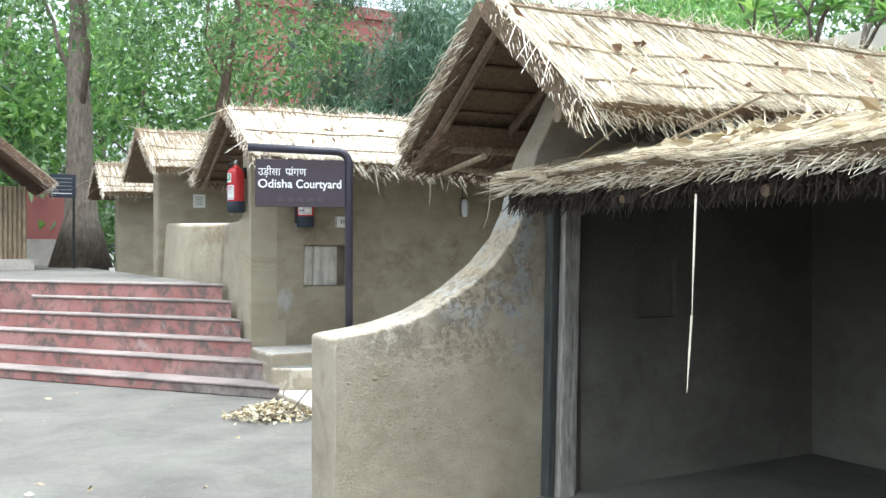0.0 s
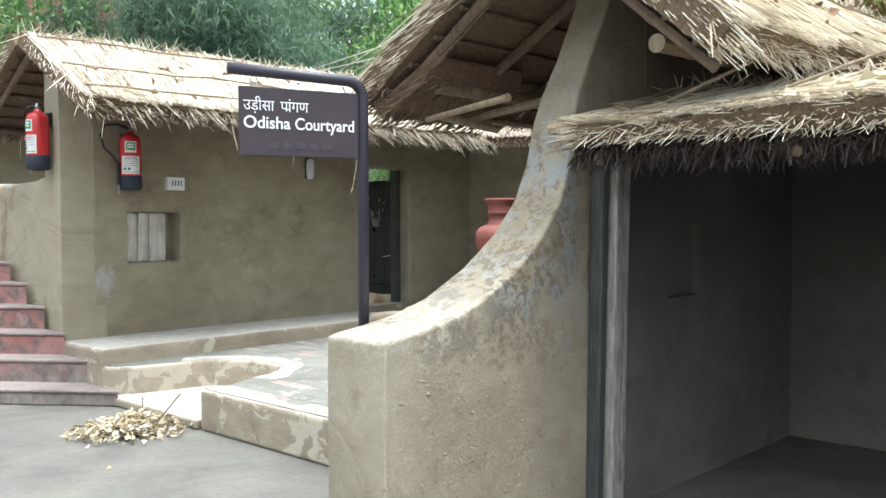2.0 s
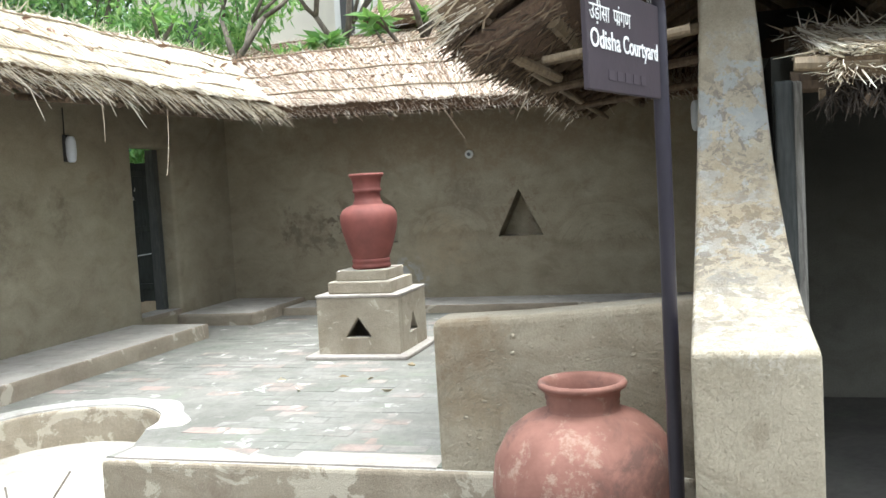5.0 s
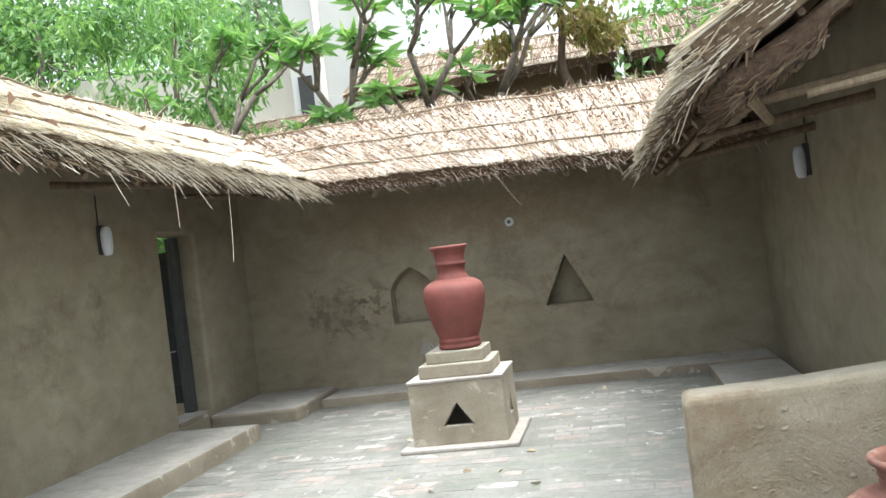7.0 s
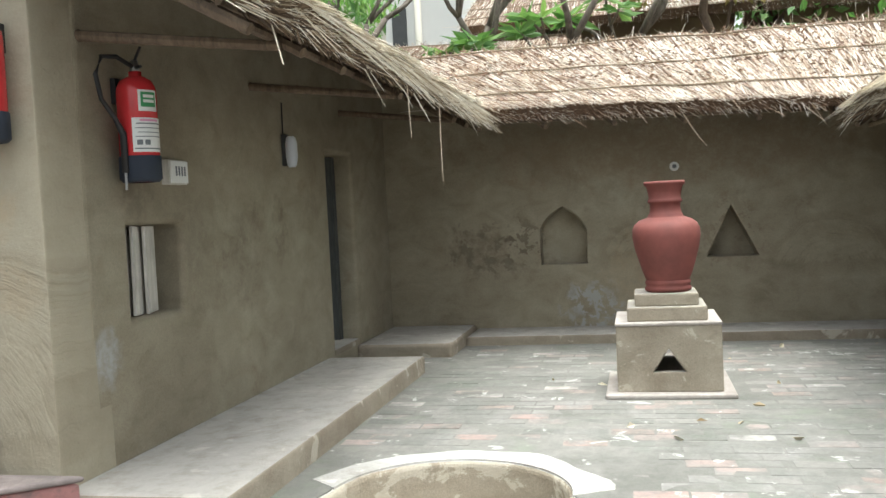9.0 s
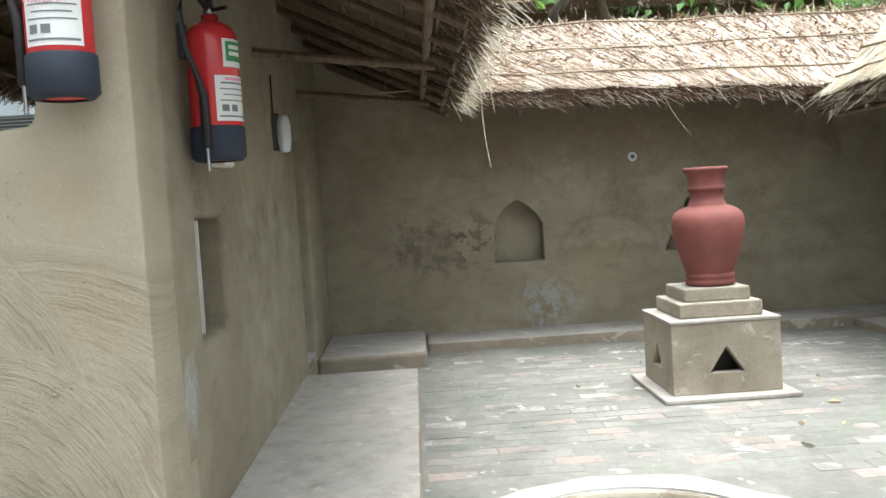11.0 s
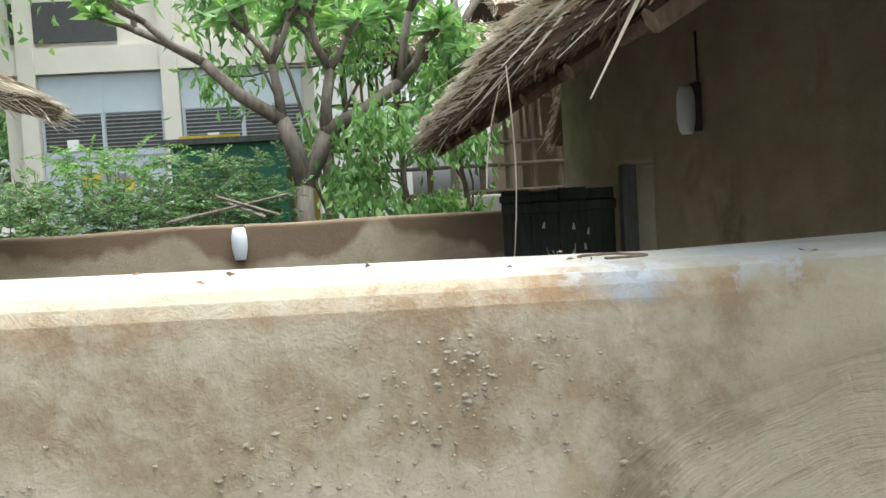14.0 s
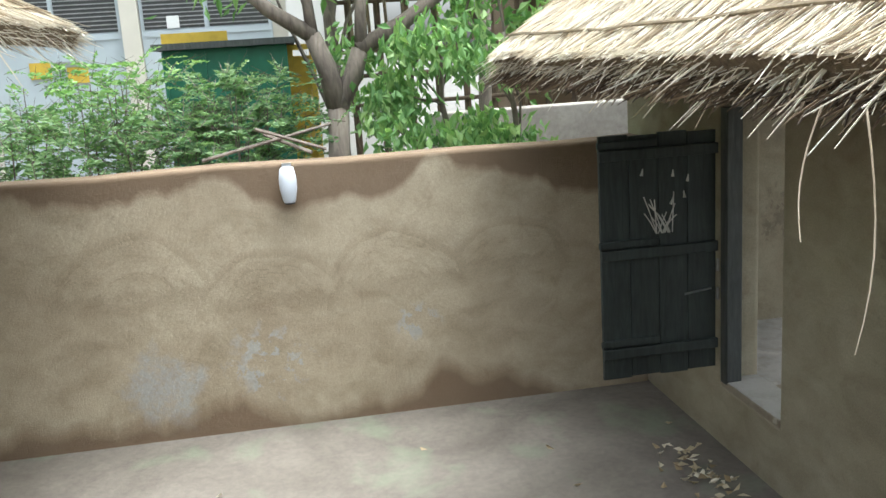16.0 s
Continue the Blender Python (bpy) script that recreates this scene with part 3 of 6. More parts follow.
def slope(parent, r0, r1, e0, e1, thick, count, seed, straw, bed, fringe=400, ragged=(True, True), droop=0.05, bands=(0.15, 0.55, 0.86), wisps=6, reach=(0.28, 0.62)):
    """One side of a thatched roof between a ridge (r0 to r1) and an eave (e0 to e1): a thick bed, loose straw over it, and the strips that tie it."""
    rng = np.random.default_rng(seed)
    r0, r1, e0, e1 = (np.array(p, float) for p in (r0, r1, e0, e1))
    def at(u, v):
        u, v = np.asarray(u)[..., None], np.asarray(v)[..., None]
        return (r0 * (1 - u) + r1 * u) * (1 - v) + (e0 * (1 - u) + e1 * u) * v
    nrm = np.cross(r1 - r0, e0 - r0)
    nrm /= np.linalg.norm(nrm)
    if nrm[2] < 0:
        nrm = -nrm
    length, depth = np.linalg.norm(r1 - r0), np.linalg.norm(e0 - r0)
    # bed
    nu, nv = max(6, int(length / 0.16)), 9
    def lift(u, v):
        p = at(u, v)
        return np.array([0.03 * noise.noise(Vector(q) * 1.7) + 0.02 * noise.noise(Vector(q) * 5.0) for q in p])
    us, vs = np.meshgrid(np.linspace(0, 1, nu + 1), np.linspace(0, 1, nv + 1), indexing="ij")
    u, v = us.ravel(), vs.ravel()
    top = at(u, v) + (lift(u, v) + thick * 0.5)[:, None] * nrm
    low = at(u, v) - thick * 0.5 * nrm
    low[v > 0.99] += np.array([0, 0, 0.02])
    verts = np.concatenate([top, low]).tolist()
    k = (nu + 1) * (nv + 1)
    ix = lambda i, j, b=0: i * (nv + 1) + j + b * k
    faces = []
    for i in range(nu):
        for j in range(nv):
            faces.append((ix(i, j), ix(i, j + 1), ix(i + 1, j + 1), ix(i + 1, j)))
            faces.append((ix(i, j, 1), ix(i + 1, j, 1), ix(i + 1, j + 1, 1), ix(i, j + 1, 1)))
    for i in range(nu):
        for j in (0, nv):
            faces.append((ix(i, j), ix(i + 1, j), ix(i + 1, j, 1), ix(i, j, 1)))
    for j in range(nv):
        for i in (0, nu):
            faces.append((ix(i, j), ix(i, j + 1), ix(i, j + 1, 1), ix(i, j, 1)))
    raw("thatch_bed", verts, faces, bed, parent)
    # straw lying on it
    along = (r1 - r0) / length
    down = (e0 - r0) / depth
    u = rng.random(count)
    v = rng.random(count) * 1.0
    ln = rng.uniform(reach[0], reach[1], count) / depth
    skew = rng.normal(0, 0.07, count) + (rng.random(count) > 0.93) * rng.normal(0, 0.5, count)
    v1 = np.minimum(v + ln, 1.0 + rng.uniform(0, 0.04, count))
    h0 = thick * 0.5 + rng.uniform(-0.01, 0.018, count) + lift(u, v)
    h1 = thick * 0.5 + rng.uniform(0.004, 0.036, count) + lift(u, v1)
    s = at(u, v) + h0[:, None] * nrm
    e = at(u, v1) + h1[:, None] * nrm + (skew * ln * depth)[:, None] * along
    # fringe at the eave and ragged gable edges
    f = fringe
    fu = rng.random(f)
    fs = at(fu, np.full(f, 0.90)) + rng.uniform(-0.5, 0.5, f)[:, None] * thick * nrm
    out = rng.uniform(0.06, 0.15, f) + (rng.random(f) > 0.93) * rng.uniform(0, 0.16, f)
    fe = at(fu, np.full(f, 1.0)) + rng.uniform(-0.5, 0.5, f)[:, None] * thick * nrm + (out - 0.08)[:, None] * down + rng.normal(0, 0.05, f)[:, None] * along
    fe[:, 2] -= rng.uniform(0, droop, f) * out / 0.25
    S, E = [s, fs], [e, fe]
    for flag, uu, sign in ((ragged[0], 0.0, -1), (ragged[1], 1.0, 1)):
        if flag:
            g = int(depth * 260)
            gv = rng.random(g) * 0.95
            gs = at(np.full(g, uu), gv) + rng.uniform(-0.5, 0.55, g)[:, None] * thick * nrm - sign * 0.06 * along
            ge = gs + rng.uniform(0.10, 0.26, g)[:, None] * down + sign * rng.uniform(0.03, 0.10, g)[:, None] * along
            S.append(gs)
            E.append(ge)
    q = int(length * 45)
    qu = rng.random(q)
    qs = at(qu, rng.uniform(0, 0.05, q)) + (thick * 0.5) * nrm
    S.append(qs)
    E.append(qs + rng.normal(0, 1, (q, 3)) * np.array([0.06, 0.06, 0.03]) + np.array([0, 0, 0.05]))
    S, E = np.concatenate(S), np.concatenate(E)
    rad = rng.uniform(0.0022, 0.0048, len(S))
    strands("straw", S, E, rad, straw, parent)
    # a few long wisps that hang from the eave
    if wisps:
        wu = rng.random(wisps)
        ws = at(wu, np.full(wisps, 0.97))
        we = ws + rng.uniform(0.1, 0.2, wisps)[:, None] * down + rng.normal(0, 0.05, wisps)[:, None] * along
        we[:, 2] -= rng.uniform(0.08, 0.22, wisps)
        strands("hanging_straw", ws, we, 0.004, straw, parent)
    for b in bands:
        bm = bmesh.new()
        uu = np.linspace(0.01, 0.99, max(6, int(length / 0.35)))
        pts = at(uu, np.full(len(uu), b)) + (lift(uu, np.full(len(uu), b)) + thick * 0.5 + 0.03)[:, None] * nrm
        tube(bm, pts.tolist(), 0.009, 6)
        part("binding_strip", bm, BAMBOO, parent)
    return at, nrm, along, down


def underside(parent, at, nrm, thick, rafters, battens, r=0.028, reach=1.0, u0=0.02, u1=0.98, mat=None):
    """Rafter poles and cross battens below a thatch."""
    off = thick * 0.5
    for u in np.linspace(u0, u1, rafters):
        a = at(u, 0.02) - (off + r + 0.028) * nrm
        b = at(u, reach) - (off + r + 0.028) * nrm
        pole("rafter", a, b, r * random.uniform(0.85, 1.15), mat or RAFTER, parent, sides=7)
    for v in np.linspace(0.12, 0.9, battens):
        a = at(u0 * 0.5, v) - (off + 0.014) * nrm
        b = at(1 - (1 - u1) * 0.5, v) - (off + 0.014) * nrm
        pole("batten", a, b, 0.013, mat or RAFTER, parent, sides=6)


# ---- ground and large structure ----
def structure(ob, label, category):
    return tagged(ob, label, category, kind="structure")


g = bmesh.new()
bmesh.ops.create_grid(g, x_segments=40, y_segments=40, size=400)
structure(part("ground", g, GROUND), "grey beaten earth and cement ground", "ground")

# diagonal flight of red steps up to the terrace
EDGE = Vector((-0.61, 0.7924, 0))
FRONT = Vector((0.7924, 0.61, 0))
SIDE_X = 3.0


def diagonal(n0, n1, left0, left1):
    """The strip n0..n1 along FRONT, from the side wall at SIDE_X out to the left."""
    def right(n):
        return Vector((SIDE_X, (n - FRONT.x * SIDE_X) / FRONT.y, 0))
    a, d = right(n0), right(n1)
    return [tuple(p.xy) for p in (a, d, d + EDGE * left1, a + EDGE * left0)]


stairs = tagged(new("red_steps"), "worn red-painted masonry steps up to the terrace", "steps")
RISE = (0.13, 0.32, 0.51, 0.71, 0.90, 1.08)
GOING = (7.68, 7.99, 8.24, 8.49, 8.71, 8.93)
REACH = (6.5, 6.5, 3.9, 6.5, 3.1, 9.0)
for k in range(6):
    n0, lf = GOING[k], REACH[k]
    n1 = GOING[k + 1] + 0.02 if k < 5 else n0 + 0.3
    slab("riser", diagonal(n0, n1, lf, lf), 0.0, RISE[k] - 0.03, "xy", RED_STEP, stairs, round_edge=0.015)
    slab("tread", diagonal(n0 - 0.014, n1, lf, lf), RISE[k] - 0.03, RISE[k], "xy", TREAD, stairs, "worn grey tread with flaking red paint", round_edge=0.012)
terrace = slab("terrace_floor", [(SIDE_X, 11.2), (SIDE_X, 60), (-40, 60), (-40, 26), (-2.6, 18.4)], 0.0, 1.076, "xy", GROUND)
structure(terrace, "grey beaten earth terrace above the steps", "terrace")

# court floor with its half-round entrance recess
arc = [(3.50 + 0.53 * math.sin(a), 8.16 - 0.53 * math.cos(a)) for a in np.linspace(0, math.pi, 15)]
court = [(3.0, 4.72), (8.4, 4.72), (8.4, 9.72), (3.0, 9.72), (3.0, 8.86), (3.2, 8.76)] + arc[::-1] + [(3.2, 7.50), (3.0, 7.53)]
floor = slab("court_floor", court, 0.0, 0.29, "xy", MUD_PALE)
soften(floor, 0.03)
structure(floor, "cement-washed brick floor of the raised court", "floor")
structure(soften(slab("entrance_step", [(2.98, 7.55), (4.06, 7.55), (4.06, 8.84), (2.98, 8.84)], 0.0, 0.07, "xy", MUD_LEDGE), 0.02), "low whitewashed step inside the rounded entrance", "step")

# raised ledges along the walls
structure(soften(slab("ledge_north", rect(2.99, 6.47, 8.95, 9.72), 0.0, 0.425, "xy", MUD_LEDGE), 0.03), "worn plastered ledge along the mud wall", "ledge")
structure(soften(slab("ledge_corner", rect(7.15, 8.37, 8.88, 9.72), 0.0, 0.415, "xy", MUD_LEDGE), 0.03), "plastered corner ledge beside the doorway", "ledge")
structure(soften(slab("ledge_east", rect(7.76, 8.37, 4.7, 8.88), 0.0, 0.375, "xy", MUD_LEDGE), 0.03), "low plastered ledge below the niches", "ledge")
structure(soften(slab("ledge_south", rect(3.3, 7.76, 4.7, 5.30), 0.0, 0.36, "xy", MUD_LEDGE), 0.03), "low plastered ledge under the eave", "ledge")

# walls
door_hole = rect(6.60, 7.26, 0.42, 2.06)
win_hole = rect(3.64, 4.18, 1.08, 1.54)
wall_n = slab("wall_north", [(3.30, 0.0), (8.38, 0.0), (8.38, 2.95), (3.30, 2.95)], 9.715, 9.965, "xz", MUD,
              holes=[(door_hole, None, False), (win_hole, 0.2, False)], round_edge=0.03)
structure(wall_n, "hand-plastered mud wall with doorway and small window", "wall")

niche_arch = [(8.22, 0.97), (7.78, 0.97), (7.78, 1.30), (7.83, 1.39), (7.90, 1.46), (8.0, 1.52), (8.10, 1.46), (8.17, 1.39), (8.22, 1.30)]
niche_tri = [(6.69, 0.99), (6.23, 0.99), (6.46, 1.46)]
wall_e = slab("wall_east", [(4.45, 0.0), (9.96, 0.0), (9.96, 2.93), (4.45, 2.93)], 8.36, 8.70, "yz", MUD_EAST,
              holes=[(niche_arch, 0.2, False), (niche_tri, 0.26, False)], round_edge=0.012)
structure(wall_e, "hand-plastered mud wall with arched and triangular niches", "wall")
yard_top = [(15.0, 1.84), (13.6, 1.815), (12.8, 1.83), (12.0, 1.81), (11.2, 1.815), (10.5, 1.80), (9.965, 1.81)]
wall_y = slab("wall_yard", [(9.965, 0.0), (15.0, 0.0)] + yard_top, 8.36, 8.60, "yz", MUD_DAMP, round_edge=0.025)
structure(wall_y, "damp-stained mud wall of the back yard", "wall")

sweep = [(1.80, 0.0), (3.75, 0.0), (3.75, 2.80), (3.47, 2.80), (3.36, 2.52), (3.23, 2.28), (3.11, 2.08), (3.05, 1.93), (3.01, 1.74), (2.93, 1.57), (2.78, 1.41), (2.58, 1.265), (2.34, 1.145), (2.15, 1.09), (1.97, 1.06), (1.85, 1.045), (1.80, 1.035)]
wall_c = slab("wall_curved", sweep, 4.37, 4.70, "xz", MUD_RAW)
for v in wall_c.data.vertices:
    k = min(1.0, max(0.0, (v.co.z - 1.05) / 1.2))
    v.co.y = 4.54 + (v.co.y - 4.54) * (1 - 0.38 * k)
soften(wall_c, 0.035)
structure(wall_c, "mud wall with a swept curved top rising to a pillar", "wall")
wall_s = slab("wall_south", [(3.70, 0.0), (8.36, 0.0), (8.36, 2.80), (3.70, 2.80)], 4.42, 4.62, "xz", MUD)
structure(soften(wall_s, 0.01), "mud wall between the court and the dark hut", "wall")
wall_i = slab("wall_hut_north", rect(3.36, 5.42, 0.0, 1.98), 4.33, 4.366, "xz", MUD_SHADED, holes=[(rect(3.80, 4.12, 1.07, 1.45), None, False)])
structure(wall_i, "mud plaster inside the hut with shade painted in", "wall")
structure(slab("wall_hut_north_upper", rect(3.78, 5.42, 0.0, 1.98), 4.37, 4.415, "xz", MUD_SHADED), "plaster backing of the niche with shade painted in", "wall")
wall_lw = slab("wall_low", [(4.66, 0.0), (5.80, 0.0), (5.80, 0.95), (5.4, 0.965), (4.66, 1.02)], 3.02, 3.22, "yz", MUD_RAW, round_edge=0.035)
structure(wall_lw, "low rough mud parapet beside the pot", "wall")
par = slab("wall_parapet", [(9.71, 0.0), (14.4, 0.0), (14.4, 1.90), (12.2, 1.845), (11.0, 1.82), (10.2, 1.832), (10.04, 1.846), (10.018, 1.86), (10.01, 1.90), (10.01, 2.86), (9.73, 2.86)], 3.02, 3.43, "yz", MUD_SWEPT)
bm = bmesh.new()
bm.from_mesh(par.data)
for v in bm.verts:
    if v.co.z > 1.7 and v.co.y > 10.15 and v.co.x < 3.1:
        v.co.x += 0.115 * min(1.0, (v.co.y - 10.15) / 0.8)
crest = [e for e in bm.edges if all(v.co.x < 3.18 and 1.8 < v.co.z < 1.91 and v.co.y > 10.15 for v in e.verts) and abs(e.verts[0].co.y - e.verts[1].co.y) > 0.3]
bmesh.ops.bevel(bm, geom=crest, offset=0.07, segments=5, affect="EDGES", profile=0.55)
bm.to_mesh(par.data)
bm.free()
soften(par, 0.014)
structure(par, "rough hand-swept mud parapet beside the steps", "wall")
structure(slab("yard_floor", rect(3.4, 8.4, 9.9, 14.7), 0.0, 0.05, "xy", YARD), "mossy damp earth floor of the back yard", "floor")

# hut beyond the back yard, further huts on the terrace
wall_a = slab("wall_far_a", [(3.0, 0.0), (8.4, 0.0), (8.4, 2.9), (3.0, 2.9)], 14.4, 14.7, "xz", MUD, round_edge=0.03)
structure(wall_a, "mud wall closing the back yard", "wall")
structure(slab("wall_far_b", rect(3.3, 8.0, 0.9, 2.6), 19.7, 20.0, "xz", MUD, round_edge=0.03), "mud wall of a further hut", "wall")

# dark hut on the south side
structure(slab("hut_floor", rect(3.0, 5.6, -2.6, 4.35), 0.0, 0.06, "xy", GROUND), "dark beaten floor of the hut", "floor")
structure(slab("wall_hut_back", rect(-2.6, 4.34, 0.0, 2.5), 5.4, 5.65, "yz", MUD_SHADED), "dim mud back wall of the hut", "wall")
structure(slab("wall_hut_end", rect(3.2, 5.65, 0.0, 2.3), -2.8, -2.55, "xz", MUD_SHADED), "mud end wall of the hut", "wall")

# ---- roofs ----
def roof(name, label):
    return tagged(new(name), label, "thatched roof")


# north wall: a thatched gable roof astride it
rn = roof("thatched_roof", "pale straw thatched gable roof over the mud wall")
a1 = slope(rn, (2.72, 9.78, 3.0), (8.6, 9.78, 3.06), (2.72, 8.60, 2.34), (7.25, 8.60, 2.34), 0.13, 7000, 11, STRAW, BED, 1500, (True, False))
a2 = slope(rn, (2.72, 9.88, 3.0), (8.9, 9.88, 3.06), (2.72, 11.03, 2.33), (8.1, 11.03, 2.33), 0.13, 6000, 12, STRAW, BED, 1500, (True, True), wisps=2, reach=(0.15, 0.3))
underside(rn, a1[0], a1[1], 0.13, 9, 7)
underside(rn, a2[0], a2[1], 0.13, 9, 7)
# east wall
re_ = roof("thatched_roof", "red-brown weathered thatched roof over the back wall")
b1 = slope(re_, (8.48, 9.9, 3.0), (8.48, 3.5, 3.0), (7.40, 8.70, 2.33), (7.40, 3.9, 2.2), 0.13, 9000, 21, STRAW_OLD, BED_OLD, 1800, (False, False), bands=(0.08, 0.45, 0.82))
b2 = slope(re_, (8.52, 9.9, 3.0), (8.52, 3.5, 3.0), (9.5, 9.9, 2.33), (9.5, 3.5, 2.2), 0.13, 1500, 22, STRAW_OLD, BED_OLD, 300, (True, False))
underside(re_, b1[0], b1[1], 0.13, 9, 6)
# south wall
rs = roof("thatched_roof", "pale straw thatched gable roof with open gable end")
c1 = slope(rs, (2.70, 4.42, 2.88), (8.5, 4.42, 2.95), (2.80, 5.60, 2.15), (7.4, 5.66, 2.15), 0.13, 5500, 31, STRAW, BED, 1500, (True, False))
c2 = slope(rs, (2.70, 4.36, 2.88), (8.5, 4.36, 2.95), (2.72, 3.52, 2.16), (8.5, 3.40, 2.35), 0.14, 9000, 32, STRAW, BED, 1600, (True, True))
underside(rs, c1[0], c1[1], 0.13, 10, 6)
underside(rs, c2[0], c2[1], 0.14, 8, 6)
# awning of the dark hut
rw = roof("thatched_awning", "low shaggy straw awning over the hut front")
d1 = slope(rw, (3.72, 4.26, 2.07), (3.72, -2.7, 2.07), (2.74, 4.22, 1.84), (2.70, -2.7, 1.78), 0.09, 11000, 41, STRAW, BED, 3200, (True, True), 0.04, (0.93,), 5, (0.3, 0.55))
d2 = slope(rw, (3.74, 4.28, 2.08), (3.74, -2.7, 2.08), (5.8, 4.28, 2.3), (5.8, -2.7, 2.3), 0.10, 800, 42, STRAW, BED, 100, (False, False))
underside(rw, d1[0], d1[1], 0.10, 9, 5)
# far huts
rf = roof("thatched_roof", "thatched roof of the hut beyond the yard")
slope(rf, (2.75, 14.75, 3.32), (8.5, 14.75, 3.32), (2.75, 13.55, 2.65), (8.5, 13.55, 2.65), 0.14, 2500, 51, STRAW, BED, 700, (True, True))
slope(rf, (2.75, 14.8, 3.32), (8.5, 14.8, 3.32), (2.75, 15.9, 2.65), (8.5, 15.9, 2.65), 0.14, 1500, 52, STRAW, BED, 300, (True, True))
rb = roof("thatched_roof", "thatched roof of a far hut on the terrace")
slope(rb, (2.9, 20.0, 3.25), (8.3, 20.0, 3.25), (2.9, 19.1, 2.6), (8.3, 19.1, 2.6), 0.14, 1800, 53, STRAW, BED, 500, (True, True))
slope(rb, (2.9, 20.0, 3.25), (8.3, 20.0, 3.25), (2.9, 21, 2.6), (8.3, 21, 2.6), 0.14, 800, 54, STRAW, BED, 100, (True, True))

# ---- vase on its plinth ----
plinth = tagged(new("stepped_plinth"), "stepped plaster plinth with triangular openings on the court floor", "plinth")
PX, PY = 5.83, 7.14
tri_hole = [(-0.10, 0.12), (0.10, 0.12), (0.0, 0.27)]
hs = 0.325
box("foot_slab", PX - 0.42, PX + 0.42, PY - 0.40, PY + 0.40, 0.296, 0.325, LEDGE, plinth, bevel=0.008)
for nm, plane, c0, lo, hi in (("front_panel", "yz", PY, PX - hs, PX - hs + 0.07), ("back_panel", "yz", PY, PX + hs - 0.07, PX + hs)):
    slab(nm, rect(c0 - hs, c0 + hs, 0.325, 0.745), lo, hi, plane, MUD_PLINTH, plinth, holes=[([(c0 + a, 0.33 + b) for a, b in tri_hole], None, False)], round_edge=0.008)
for nm, lo, hi in (("side_panel", PY - hs, PY - hs + 0.07), ("side_panel", PY + hs - 0.07, PY + hs)):
    slab(nm, rect(PX - hs + 0.07, PX + hs - 0.07, 0.325, 0.745), lo, hi, "xz", MUD_PLINTH, plinth, holes=[([(PX + a, 0.33 + b) for a, b in tri_hole], None, False)], round_edge=0.004)
box("top_slab", PX - hs - 0.005, PX + hs + 0.005, PY - hs - 0.005, PY + hs + 0.005, 0.745, 0.765, LEDGE, plinth, bevel=0.006)
box("middle_tier", PX - 0.26, PX + 0.26, PY - 0.25, PY + 0.25, 0.765, 0.855, MUD_PLINTH, plinth, bevel=0.01)
box("upper_tier", PX - 0.205, PX + 0.205, PY - 0.20, PY + 0.20, 0.855, 0.935, MUD_PLINTH, plinth, bevel=0.01)

vase = tagged(new("terracotta_vase"), "tall red terracotta vase with ringed neck on the plinth", "vase")
prof = [(0.0, 0), (0.135, 0), (0.15, 0.012), (0.148, 0.03), (0.14, 0.042), (0.146, 0.052), (0.147, 0.065), (0.138, 0.078), (0.142, 0.085), (0.16, 0.13), (0.185, 0.21), (0.207, 0.29), (0.218, 0.36), (0.216, 0.41),
        (0.20, 0.445), (0.165, 0.472), (0.125, 0.485), (0.113, 0.492), (0.113, 0.503), (0.104, 0.51), (0.098, 0.54), (0.099, 0.575), (0.108, 0.582), (0.113, 0.592), (0.108, 0.602), (0.102, 0.612), (0.107, 0.65), (0.117, 0.69), (0.132, 0.70), (0.134, 0.712), (0.128, 0.722), (0.112, 0.722), (0.10, 0.69), (0.09, 0.58), (0.0, 0.56)]
for nm, i0, i1 in (("foot_ring", 0, 8), ("body", 7, 17), ("neck", 16, 27), ("rim", 26, len(prof))):
    lathe(nm, [(r, z + 0.935) for r, z in prof[i0:i1]], TERRACOTTA, vase, axis=(PX - 0.02, PY - 0.02))

# ---- storage pot ----
pot = tagged(new("clay_pot"), "large round weathered red clay pot standing by the low wall", "pot")
pp = [(0.0, 0), (0.13, 0), (0.18, 0.03), (0.27, 0.14), (0.335, 0.28), (0.35, 0.40), (0.335, 0.50), (0.285, 0.59), (0.22, 0.64), (0.165, 0.662), (0.14, 0.672), (0.132, 0.685), (0.136, 0.695), (0.133, 0.705), (0.139, 0.718), (0.137, 0.73), (0.145, 0.745), (0.162, 0.757), (0.166, 0.768), (0.16, 0.778), (0.145, 0.778), (0.13, 0.76), (0.118, 0.68), (0.14, 0.65), (0.0, 0.60)]
for nm, i0, i1 in (("body", 0, 11), ("neck", 10, 17), ("rim", 16, len(pp))):
    lathe(nm, pp[i0:i1], POT_CLAY, pot, axis=(2.62, 5.11))

# ---- sign ----
sign = tagged(new("courtyard_sign"), "purple metal name board hanging from a bent dark pipe post", "sign")
sign.matrix_world = pose(2.05, 4.76, 0, 0, 0, -17.5)
bm = bmesh.new()
bend = [(0, 0, 0.0), (0, 0, 1.98)] + [(-0.07 * (1 - math.cos(a)), 0, 1.98 + 0.07 * math.sin(a)) for a in np.linspace(0.3, math.pi / 2, 5)] + [(-0.56, 0, 2.065)]
tube(bm, bend, 0.023, 12)
part("pipe_post", bm, PIPE_PAINT, sign, smooth=True)
panel = box("board", -0.52, -0.022, -0.008, 0.008, 1.735, 2.00, SIGN_PAINT, sign, "purple painted metal board", bevel=0.003)
